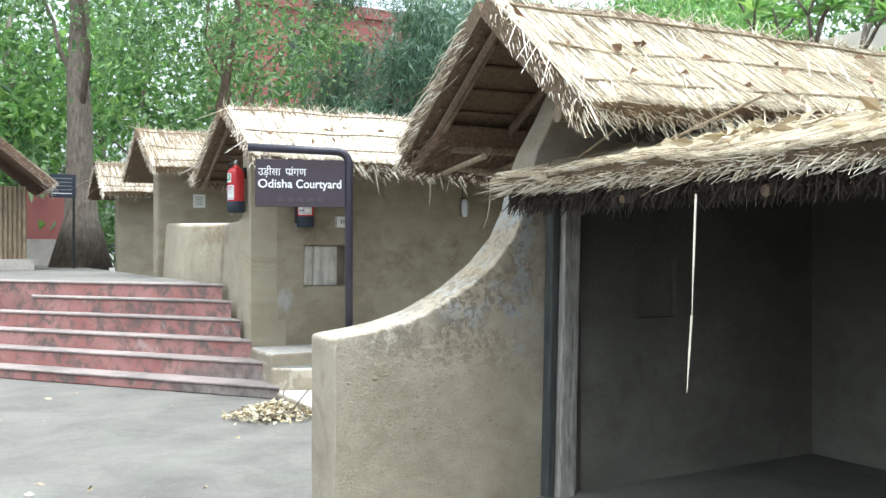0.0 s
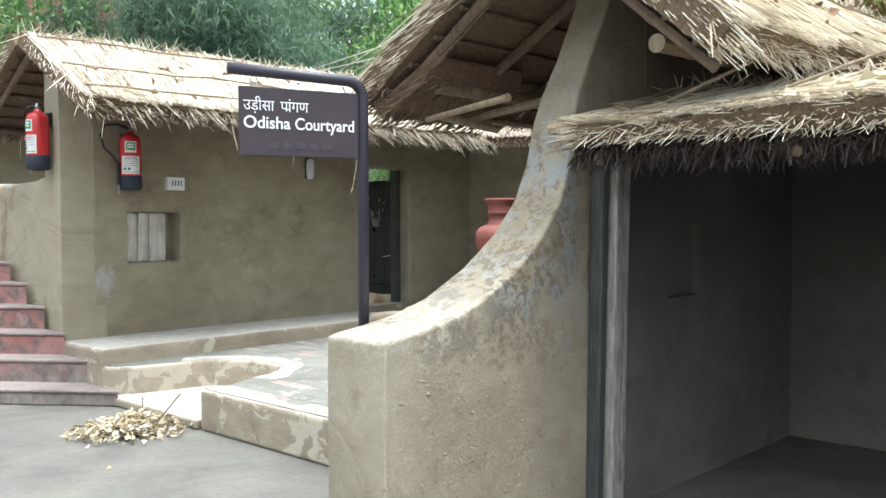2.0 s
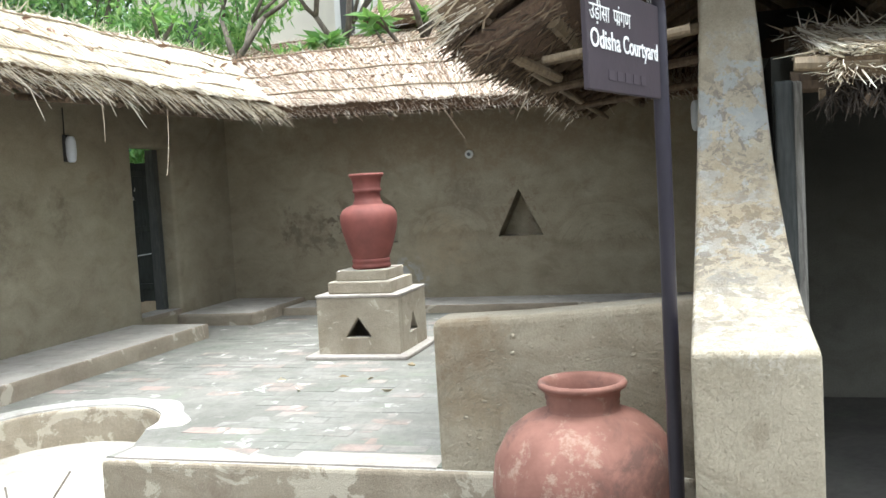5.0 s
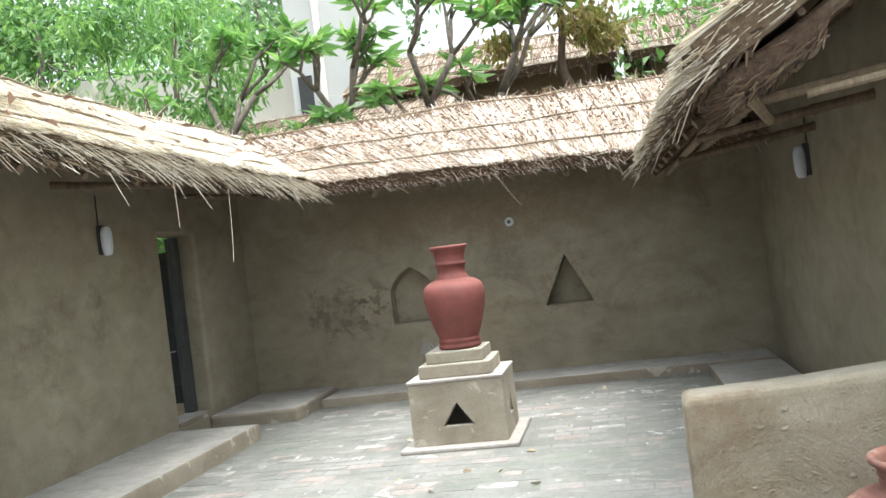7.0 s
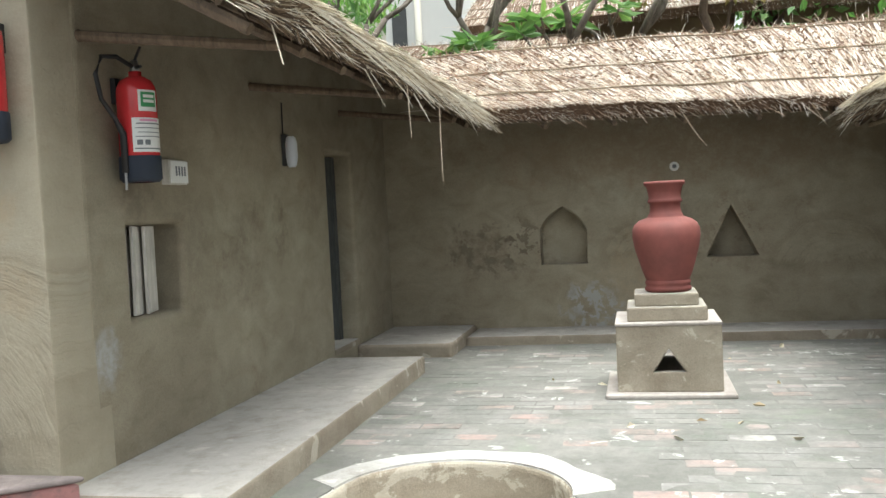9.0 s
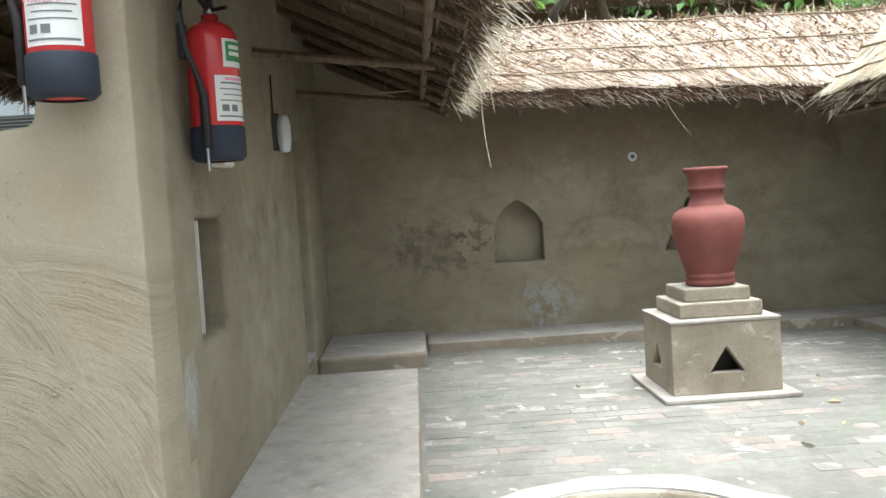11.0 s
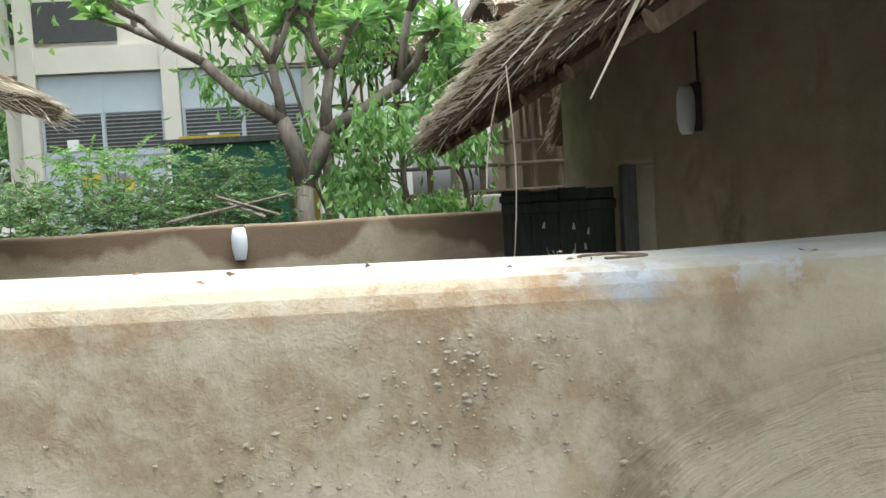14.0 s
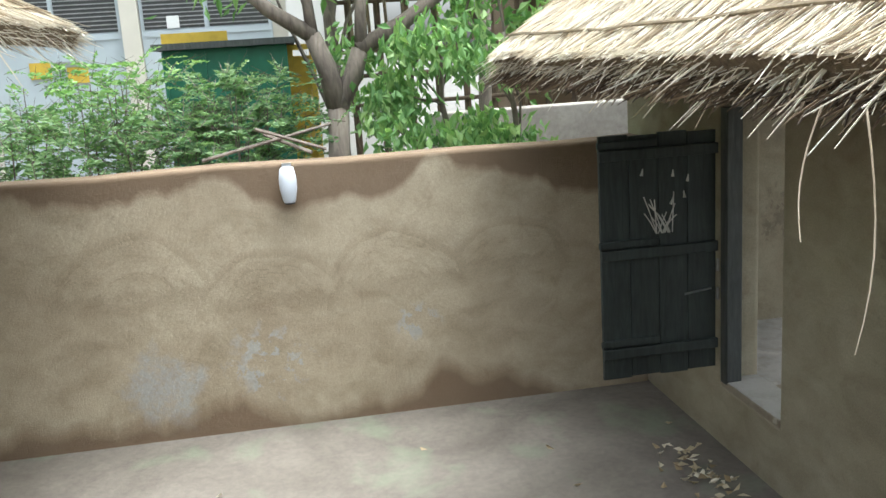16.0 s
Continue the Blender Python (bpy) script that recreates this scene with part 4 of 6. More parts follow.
for x in (-0.46, -0.07):
    bm = bmesh.new()
    tube(bm, [(x + 0.014 * math.sin(a), 0, 2.022 + 0.024 * math.cos(a)) for a in np.linspace(0, 2 * math.pi, 9)], 0.003, 5, False)
    part("hanging_ring", bm, STEEL, sign)


def lettering(text, size, x, y, z, turn, mat, parent, width=None, bold=0.0, name="lettering"):
    cu = bpy.data.curves.new(name, "FONT")
    cu.body, cu.size, cu.extrude, cu.offset = text, size, 0.0008, bold
    cu.materials.append(mat)
    tmp = new(name, cu)
    me = bpy.data.meshes.new_from_object(tmp.evaluated_get(bpy.context.evaluated_depsgraph_get()))
    bpy.data.objects.remove(tmp)
    if width:
        k = width / max(v.co.x for v in me.vertices)
        for v in me.vertices:
            v.co.x *= k
    ob = new(name, me)
    ob.matrix_basis = pose(x, y, z, *turn)
    ob.parent = parent
    return ob


lettering("Odisha", 0.066, -0.506, -0.0095, 1.842, (90, 0, 0), LETTER, sign, 0.190, 0.0008)
lettering("Courtyard", 0.066, -0.298, -0.0095, 1.842, (90, 0, 0), LETTER, sign, 0.254, 0.0008)
lettering("उ\u095cीसा", 0.060, -0.505, -0.0095, 1.910, (90, 0, 0), LETTER, sign, 0.124, 0.0)
lettering("पांगण", 0.060, -0.356, -0.0095, 1.910, (90, 0, 0), LETTER, sign, 0.116, 0.0)
box("stroke", -0.335, -0.320, -0.0108, -0.0085, 1.917, 1.922, LETTER, sign)
for k in range(5):
    box("scraped_mark", -0.40 + 0.055 * k, -0.365 + 0.055 * k, -0.0098, -0.0085, 1.765, 1.79, LETTER_FAINT, sign)


# ---- fire extinguishers ----
def arc_patch(name, cx, cy, r, mid, span, z0, z1, mat, parent, label=""):
    a = np.radians(np.linspace(mid - span / 2, mid + span / 2, 9))
    bm = bmesh.new()
    for off in (0.0,):
        low = [bm.verts.new((cx + (r + off) * math.cos(t), cy + (r + off) * math.sin(t), z0)) for t in a]
        top = [bm.verts.new((cx + (r + off) * math.cos(t), cy + (r + off) * math.sin(t), z1)) for t in a]
    for i in range(8):
        bm.faces.new((low[i], low[i + 1], top[i + 1], top[i]))
    return part(name, bm, mat, parent, label)


def extinguisher(cx, cy, z, face, hose_side, label, loop=0.0):
    t = tagged(new("fire_extinguisher"), label, "fire extinguisher", "fire extinguishers")
    r = 0.092
    tank = lathe("tank", [(0, z), (r * 0.85, z), (r, z + 0.015), (r, z + 0.42), (r * 0.97, z + 0.445), (r * 0.8, z + 0.475), (r * 0.45, z + 0.495), (0.03, z + 0.50), (0.03, z + 0.52), (0, z + 0.52)], EXT_RED, t, "glossy red steel tank", 32, (cx, cy))
    lathe("base_band", [(r * 0.66, z - 0.004), (r * 0.9, z - 0.003), (r + 0.006, z + 0.012), (r + 0.006, z + 0.115), (r + 0.003, z + 0.12)], EXT_BLUE, tank, "blue-black base band", 32, (cx, cy))
    arc_patch("logo_label", cx, cy, r + 0.002, face, 62, z + 0.325, z + 0.425, PAPER, tank, "white square label")
    arc_patch("logo_shape", cx, cy, r + 0.0035, face, 48, z + 0.345, z + 0.415, GREEN_INK, tank, "green printed roundel")
    arc_patch("logo_bar", cx, cy, r + 0.005, face, 34, z + 0.388, z + 0.402, PAPER, tank)
    arc_patch("logo_bar", cx, cy, r + 0.005, face, 34, z + 0.365, z + 0.379, PAPER, tank)
    arc_patch("text_label", cx, cy, r + 0.002, face, 104, z + 0.135, z + 0.295, PAPER, tank, "white instruction label")
    for k, (w, h) in enumerate(((80, 0.006), (86, 0.004), (70, 0.004), (86, 0.004))):
        arc_patch("print_line", cx, cy, r + 0.0035, face, w, z + 0.265 - 0.02 * k, z + 0.265 - 0.02 * k + h, INK, tank)
    for off in (-32, -10):
        arc_patch("print_block", cx, cy, r + 0.0035, face + off, 16, z + 0.168, z + 0.192, INK, tank)
    arc_patch("print_line", cx, cy, r + 0.0035, face, 92, z + 0.148, z + 0.154, INK, tank)
    arc_patch("pink_line", cx, cy, r + 0.0035, face, 60, z + 0.278, z + 0.288, PINK_INK, tank)
    valve = lathe("valve", [(0, z + 0.515), (0.022, z + 0.515), (0.022, z + 0.55), (0.016, z + 0.555), (0.016, z + 0.575), (0, z + 0.575)], STEEL, t, "dull metal valve", 14, (cx, cy))
    h = math.radians(face - 20)
    dx, dy = math.cos(h), math.sin(h)
    for zz, lift in ((0.555, 0.06), (0.54, -0.01)):
        bm = bmesh.new()
        tube(bm, [(cx - 0.03 * dx, cy - 0.03 * dy, z + zz), (cx + 0.05 * dx, cy + 0.05 * dy, z + zz + lift * 0.6), (cx + 0.11 * dx, cy + 0.11 * dy, z + zz + lift)], 0.007, 6)
        part("squeeze_handle", bm, BLACK, valve, "black lever")
    s = math.radians(hose_side)
    sx, sy = math.cos(s), math.sin(s)
    bm = bmesh.new()
    pts = [(0.02, 0.545), (0.10 + loop * 0.3, 0.555 + loop * 0.3), (0.16 + loop * 0.8, 0.53 + loop * 0.5), (0.19 + loop, 0.46 + loop * 0.3), (0.17 + loop * 0.9, 0.37), (0.125 + loop * 0.4, 0.29), (0.106, 0.22), (0.105, 0.04)]
    tube(bm, [(cx + a * sx, cy + a * sy, z + b) for a, b in pts], [0.011] * 6 + [0.017, 0.017], 8)
    part("hose", bm, BLACK, t, "black rubber hose", smooth=True)
    bm = bmesh.new()
    tube(bm, [(cx + 0.105 * sx, cy + 0.105 * sy, z + 0.04), (cx + 0.105 * sx, cy + 0.105 * sy, z - 0.04)], 0.007, 8)
    part("nozzle", bm, STEEL, t)
    return t


e1 = extinguisher(2.905, 9.875, 1.905, 188, 100, "red fire extinguisher with hose hung on the wall end")
box("bracket", 2.99, 3.03, 9.84, 9.91, 2.28, 2.40, BLACK, e1)
lettering("WATER CO2", 0.024, 2.8095, 9.935, 2.155, (90, 0, -90), PINK_INK, e1)
e2 = extinguisher(3.61, 9.60, 1.745, 245, 170, "red fire extinguisher with looped hose hung above the window", 0.07)
box("bracket", 3.58, 3.64, 9.69, 9.72, 2.12, 2.24, BLACK, e2)


# ---- small wall fittings ----
def wall_lamp(x, y, z, nx, ny, label):
    t = tagged(new("wall_lamp"), label, "wall lamp", "wall lamps")
    sx, sy = abs(ny), abs(nx)
    c = Vector((x, y, z)) + Vector((nx, ny, 0)) * 0.02
    box("back_plate", c.x - 0.024 * sx - 0.02 * abs(nx), c.x + 0.024 * sx + 0.02 * abs(nx), c.y - 0.03 * sy - 0.02 * abs(ny), c.y + 0.03 * sy + 0.02 * abs(ny), z - 0.105, z + 0.115, MESH_DARK, t, "dark back plate", bevel=0.006)
    bm = bmesh.new()
    o = Vector((nx, ny, 0)) * 0.065
    tube(bm, [Vector((x, y, zz)) + o for zz in (z - 0.115, z - 0.10, z - 0.05, z + 0.05, z + 0.085, z + 0.10)], [0.022, 0.034, 0.042, 0.042, 0.034, 0.024], 14)
    part("diffuser", bm, PLASTIC, t, "white plastic diffuser", smooth=True)
    bm = bmesh.new()
    tube(bm, [(x + nx * 0.008, y + ny * 0.008, z + 0.12), (x + nx * 0.008 + 0.004, y + ny * 0.008, z + 0.34)], 0.005, 6)
    part("cable", bm, BLACK, t)
    return t


wall_lamp(5.70, 9.715, 2.01, 0, -1, "small white plastic wall lamp on the mud wall")
wall_lamp(5.87, 9.965, 2.26, 0, 1, "small white plastic wall lamp under the thatch")
wall_lamp(6.02, 4.62, 1.93, 0, 1, "small white plastic wall lamp beside the gable")
yl = tagged(new("wall_lamp"), "white bottle-shaped lamp hung on the yard wall", "wall lamp", "wall lamps")
lathe("diffuser", [(0, 1.575), (0.035, 1.575), (0.04, 1.585), (0.055, 1.66), (0.056, 1.73), (0.045, 1.79), (0.035, 1.80), (0, 1.80)], PLASTIC, yl, "white plastic diffuser", 20, (8.30, 12.37))
box("back_plate", 8.335, 8.37, 12.34, 12.40, 1.74, 1.82, STEEL, yl)
lathe("end_cap", [(0, 1.565), (0.03, 1.565), (0.036, 1.575), (0, 1.58)], BLACK, yl, "", 16, (8.30, 12.37))

sb = tagged(new("switch_box"), "small white electrical box with peeling paper", "switch box")
box("casing", 4.005, 4.20, 9.67, 9.72, 1.745, 1.875, GREY_WOOD, sb, bevel=0.006)
box("face_plate", 4.015, 4.195, 9.662, 9.67, 1.752, 1.868, PAPER, sb, "white face plate", bevel=0.003)
for k in range(4):
    box("print_mark", 4.06 + 0.03 * k, 4.075 + 0.03 * k, 9.660, 9.663, 1.79, 1.84, INK, sb)
no = tagged(new("paper_notice"), "white paper notice pinned to the far mud wall", "notice")
box("sheet", 3.55, 3.74, 14.392, 14.401, 2.15, 2.36, PAPER, no)
for k in range(4):
    box("print_line", 3.58, 3.70, 14.390, 14.393, 2.20 + 0.035 * k, 2.21 + 0.035 * k, INK, no)
ro = tagged(new("ceiling_rose"), "small white round cable fitting on the wall", "cable fitting")
bm = bmesh.new()
tube(bm, [(8.365, 6.95, 1.84), (8.33, 6.95, 1.84)], [0.045, 0.04], 16)
part("disc", bm, PAPER, ro)
bm = bmesh.new()
tube(bm, [(8.33, 6.95, 1.84), (8.315, 6.95, 1.84)], [0.02, 0.015], 10)
part("boss", bm, INK, ro)

# ---- window with leaning boards ----
wi = tagged(new("window_1"), "small square window opening with pale boards", "window", kind="structure")
for x0, tilt in ((3.655, 4), (3.785, 2), (3.905, 0)):
    bm = bmesh.new()
    add_box(bm, -0.1, 0.1, -0.009, 0.009, 0, 0.45, 0.003)
    bd = part("board", bm, GREY_WOOD, wi, "bleached upright board")
    bd.matrix_basis = pose(x0 + 0.075, 9.80, 1.083, 0, tilt, 17)

# ---- doorway ----
dr = tagged(new("door_1"), "dark green weathered ledged plank door standing open", "door", kind="structure")
box("jamb", 7.175, 7.262, 9.87, 9.962, 0.44, 2.05, FRAME_WOOD, dr, bevel=0.006)
box("threshold", 6.60, 7.26, 9.72, 9.96, 0.41, 0.46, MUD_LEDGE, dr, "worn pale threshold", bevel=0.01)
leafd = new("door_leaf")
leafd.parent = dr
for k in range(4):
    y0 = 9.99 + 0.172 * k
    box("plank", 7.262, 7.288, y0, y0 + 0.169, 0.54 - 0.008 * (k % 2), 1.93 + 0.01 * (k % 2), DOOR_WOOD, leafd, bevel=0.004)
for z in (0.66, 1.24, 1.80):
    box("ledge_batten", 7.235, 7.262, 9.985, 10.68, z, z + 0.06, DOOR_WOOD, leafd, bevel=0.006)
    box("ledge_batten", 7.239, 7.262, 10.34, 10.69, z + 0.07, z + 0.11, DOOR_WOOD, leafd, bevel=0.006)
bm = bmesh.new()
rnd = random.Random(5)
for k in range(13):
    y, z, a = 10.30 + rnd.uniform(-0.05, 0.05), 1.37, rnd.uniform(-0.7, 0.7)
    ln = rnd.uniform(0.10, 0.24)
    tube(bm, [(7.2595, y, z), (7.2595, y + ln * math.sin(a) * 0.5, z + ln * 0.5), (7.2595, y + ln * math.sin(a), z + ln * math.cos(a))], 0.0035, 4)
for k in range(5):
    y, z = 10.30 + rnd.uniform(-0.14, 0.14), 1.37 + rnd.uniform(0.12, 0.36)
    tube(bm, [(7.2595, y, z), (7.2595, y + rnd.uniform(-0.02, 0.02), z + 0.04)], [0.010, 0.003], 4)
part("painted_plant", bm, GREY_WOOD, leafd, "faded white painted plant")
for z in (0.95, 1.12):
    bm = bmesh.new()
    tube(bm, [(7.25, 9.985, z), (7.25, 9.985, z + 0.07)], 0.011, 8)
    part("hinge", bm, STEEL, leafd)
bm = bmesh.new()
tube(bm, [(7.256, 10.02, 1.02), (7.256, 10.18, 1.0)], 0.007, 6)
part("bolt", bm, STEEL, leafd)

# ---- timber post and lintel of the dark hut ----
po = tagged(new("timber_post"), "flaking grey-painted timber post at the hut opening", "post")
bm = bmesh.new()
add_box(bm, 3.15, 3.27, 4.262, 4.33, 0.0, 1.86, 0.012)
for v in bm.verts:
    v.co.x += 0.05 * v.co.z / 1.86
part("shaft", bm, POST_WOOD, po)
bm = bmesh.new()
add_box(bm, 3.09, 3.145, 4.30, 4.372, 0.0, 1.86, 0.012)
for v in bm.verts:
    v.co.x += 0.05 * v.co.z / 1.86
part("cover_strip", bm, FRAME_WOOD, po, "dark rotten cover strip")
be = tagged(new("eave_beam"), "brown timber beam under the awning", "beam")
pole("pole", (3.28, 4.30, 1.86), (3.25, -2.6, 1.82), 0.045, RAFTER, be, nodes=False, taper=1.0)
pole("pole", (2.86, 4.24, 1.775), (2.82, -2.6, 1.71), 0.02, BAMBOO, be, taper=1.0)
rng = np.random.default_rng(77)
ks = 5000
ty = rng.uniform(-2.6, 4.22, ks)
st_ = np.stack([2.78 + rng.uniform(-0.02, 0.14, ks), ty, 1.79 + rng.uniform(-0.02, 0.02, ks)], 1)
strands("dark_tuft", st_, st_ + np.stack([rng.normal(-0.02, 0.03, ks), rng.normal(0, 0.04, ks), rng.uniform(-0.12, -0.02, ks)], 1), 0.0045, THATCH_DARK, rw, "dark hanging straw under the awning")
strands("long_straw", [(2.68, 2.704, 1.72), (2.68, 2.727, 1.23)], [(2.68, 2.727, 1.23), (2.685, 2.76, 0.914)], np.array([0.006, 0.006]), STRAW, rw)
# loose twigs in the gap between the two roofs
for p, q in (((3.0, 3.9, 1.98), (2.95, 3.5, 2.1)), ((3.0, 4.15, 1.98), (2.7, 3.75, 1.87)), ((3.1, 3.6, 1.96), (3.3, 2.9, 2.2))):
    pole("stick", p, q, 0.008, BAMBOO, rw, nodes=False, sides=6)
pole("tie_pole", (2.76, 4.05, 1.86), (2.76, 4.33, 1.88), 0.03, BAMBOO, rw, sides=8)

# ---- bamboo framing of the south gable ----
pole("purlin", (2.84, 3.86, 2.20), (8.3, 3.86, 2.30), 0.034, BAMBOO, rs, sides=10)
pole("purlin", (2.98, 5.22, 2.17), (7.6, 5.22, 2.17), 0.036, BAMBOO, rs, sides=10)
pole("gable_pole", (2.86, 4.52, 2.72), (2.9, 5.42, 2.10), 0.034, BAMBOO, rs, sides=10)
pole("tie_pole", (2.92, 5.50, 2.10), (3.55, 5.28, 1.99), 0.026, BAMBOO, rs, sides=8)
pole("bracket_pole", (3.55, 4.62, 2.16), (3.45, 5.42, 2.05), 0.026, BAMBOO, rs, sides=8)
for x in (4.4, 5.75):
    pole("bracket_pole", (x, 4.62, 2.13), (x - 0.05, 5.5, 2.02), 0.026, RAFTER, rs, sides=8)
pole("eave_pole", (2.95, 5.44, 2.07), (7.5, 5.46, 2.05), 0.024, BAMBOO, rs, sides=8)
pole("cross_tie", (2.90, 4.68, 2.06), (2.94, 5.25, 2.0), 0.018, BAMBOO, rs, sides=9)
pole("eave_pole", (2.8, 8.80, 2.315), (7.4, 8.80, 2.315), 0.024, RAFTER, rn, sides=8)
pole("eave_pole", (2.8, 10.83, 2.305), (8.0, 10.83, 2.305), 0.024, RAFTER, rn, sides=8)
for x in (3.35, 5.2, 7.0):
    pole("bracket_pole", (x, 9.72, 2.40), (x, 8.75, 2.27), 0.026, RAFTER, rn, sides=8)
pole("eave_pole", (7.58, 8.6, 2.30), (7.58, 4.9, 2.19), 0.022, RAFTER, re_, sides=8)
# long straws hanging at the valley and eaves
for p, q, out in (((5.35, 8.50, 2.22), (5.22, 8.47, 1.72), 0.05), ((4.60, 8.52, 2.24), (4.57, 8.50, 1.95), 0.02), ((4.28, 11.1, 2.27), (4.30, 11.12, 1.72), -0.05), ((4.48, 11.08, 2.27), (4.43, 11.14, 1.95), 0.04), ((7.35, 6.9, 2.22), (7.33, 6.72, 1.95), 0.03)):
    bm = bmesh.new()
    p, q = Vector(p), Vector(q)
    tube(bm, [p.lerp(q, f) + Vector((out, 0.3 * out, 0)) * math.sin(2.6 * f) for f in np.linspace(0, 1, 8)], [0.003 - 0.0015 * float(f) for f in np.linspace(0, 1, 8)], 5)
    part("hanging_straw", bm, STRAW_OLD, rn)
# thick shaggy straw at the open end of the gable's eave
rng = np.random.default_rng(78)
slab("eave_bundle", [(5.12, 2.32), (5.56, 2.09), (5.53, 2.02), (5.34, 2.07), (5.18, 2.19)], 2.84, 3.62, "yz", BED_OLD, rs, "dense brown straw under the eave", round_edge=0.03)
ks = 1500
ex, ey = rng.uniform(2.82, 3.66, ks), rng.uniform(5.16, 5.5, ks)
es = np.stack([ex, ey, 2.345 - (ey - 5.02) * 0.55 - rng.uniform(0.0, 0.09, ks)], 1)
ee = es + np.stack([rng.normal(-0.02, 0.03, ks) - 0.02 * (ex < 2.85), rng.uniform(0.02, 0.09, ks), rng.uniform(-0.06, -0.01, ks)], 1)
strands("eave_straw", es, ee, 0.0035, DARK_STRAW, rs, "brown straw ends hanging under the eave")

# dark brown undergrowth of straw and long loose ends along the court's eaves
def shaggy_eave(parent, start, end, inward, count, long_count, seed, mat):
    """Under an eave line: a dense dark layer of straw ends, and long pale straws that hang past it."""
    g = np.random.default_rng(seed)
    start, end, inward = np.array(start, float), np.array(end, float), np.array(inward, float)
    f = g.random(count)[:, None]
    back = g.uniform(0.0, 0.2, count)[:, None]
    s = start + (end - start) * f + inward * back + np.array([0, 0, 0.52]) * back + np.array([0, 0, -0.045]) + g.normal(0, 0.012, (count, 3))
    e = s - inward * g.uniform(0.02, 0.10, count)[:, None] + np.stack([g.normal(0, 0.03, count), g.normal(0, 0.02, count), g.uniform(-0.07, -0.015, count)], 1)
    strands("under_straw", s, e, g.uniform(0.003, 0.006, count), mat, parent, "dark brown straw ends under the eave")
    f = g.beta(1.6, 1.0, long_count)[:, None]
    along = (end - start) / np.linalg.norm(end - start)
    s = start + (end - start) * f + inward * 0.12 + np.array([0, 0, 0.12]) + g.normal(0, 0.012, (long_count, 3))
    e = s - inward * g.uniform(0.20, 0.34, long_count)[:, None] + along * g.normal(0.07, 0.06, long_count)[:, None] + np.array([0, 0, -1.0]) * g.uniform(0.14, 0.30, long_count)[:, None]
    strands("loose_straw", s, e, g.uniform(0.0025, 0.0048, long_count), STRAW, parent, "long loose straw ends", np.array([0, 0, 0.02]))


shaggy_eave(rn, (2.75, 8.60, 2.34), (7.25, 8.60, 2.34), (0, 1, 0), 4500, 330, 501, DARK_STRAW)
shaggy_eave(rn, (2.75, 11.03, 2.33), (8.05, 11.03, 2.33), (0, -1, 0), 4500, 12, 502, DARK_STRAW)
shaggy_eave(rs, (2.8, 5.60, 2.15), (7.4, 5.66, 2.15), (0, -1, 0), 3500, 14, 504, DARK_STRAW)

# ---- fallen leaves ----
rng = np.random.default_rng(9)


def leaf_cards(name, centres, axes, length, width, mat, parent=None, label="", fold=0.25):
    """Pointed leaves, each folded along its midrib."""
    centres, axes = np.asarray(centres, float), np.asarray(axes, float)
    k = len(centres)
    axes = axes / (np.linalg.norm(axes, axis=1)[:, None] + 1e-9)
    other = rng.normal(size=(k, 3))
    side = np.cross(axes, other)
    side /= np.linalg.norm(side, axis=1)[:, None] + 1e-9
    up = np.cross(side, axes)
    L = (length * rng.uniform(0.7, 1.25, k))[:, None]
    W = (width * rng.uniform(0.7, 1.2, k))[:, None]
    base = centres
    tip = centres + axes * L - up * L * 0.08
    mid = centres + axes * L * 0.45
    lft = mid + side * W * 0.5 + up * W * fold
    rgt = mid - side * W * 0.5 + up * W * fold
    verts = np.stack([base, lft, tip, rgt], 1).reshape(-1, 3)
    b = np.arange(k)[:, None] * 4
    faces = np.concatenate([np.concatenate([b, b + 1, b + 2], 1)[:, None], np.concatenate([b, b + 2, b + 3], 1)[:, None]], 1).reshape(-1, 3)
    return raw(name, verts.tolist(), faces.tolist(), mat, parent, label)


k = 950
rr = np.minimum(np.abs(rng.normal(0, 0.17, k)), rng.uniform(0.3, 0.36, k))
aa = rng.uniform(0, 2 * math.pi, k)
heap = np.stack([2.62 + rr * np.cos(aa) * 1.25, 7.80 + rr * np.sin(aa), 0.02 + np.maximum(0, 0.13 - 0.32 * rr) * rng.random(k)], 1)
ax = rng.normal(size=(k, 3)) * (1, 1, 0.35)
lh = leaf_cards("leaf_heap", heap, ax, 0.065, 0.036, LITTER)
tagged(lh, "swept heap of dry yellow fallen leaves", "leaf heap", kind="stuff")
k = 130
pts = np.stack([rng.uniform(-1.5, 8.0, k), rng.uniform(3.5, 14, k), np.full(k, 0.0)], 1)
keep = []
for x, y, z in pts:
    if x < 2.7 and 0.79 * x + 0.61 * y < 7.5:
        keep.append((x, y, 0.012))
    elif 4.3 < x < 7.5 and 5.4 < y < 8.7:
        keep.append((x, y, 0.306))
    elif 3.7 < x < 8.2 and y > 10.1:
        keep.append((x, y, 0.06))
for j in range(60):
    keep.append((rng.normal(6.9, 0.25), 10.15 + abs(rng.normal(0, 0.12)), 0.06 + 0.03 * rng.random()))
keep = np.array(keep)
sl = leaf_cards("scattered_leaves", keep, rng.normal(size=(len(keep), 3)) * (1, 1, 0.15), 0.07, 0.035, LITTER)
tagged(sl, "scattered dry fallen leaves on the ground", "leaves", kind="stuff")

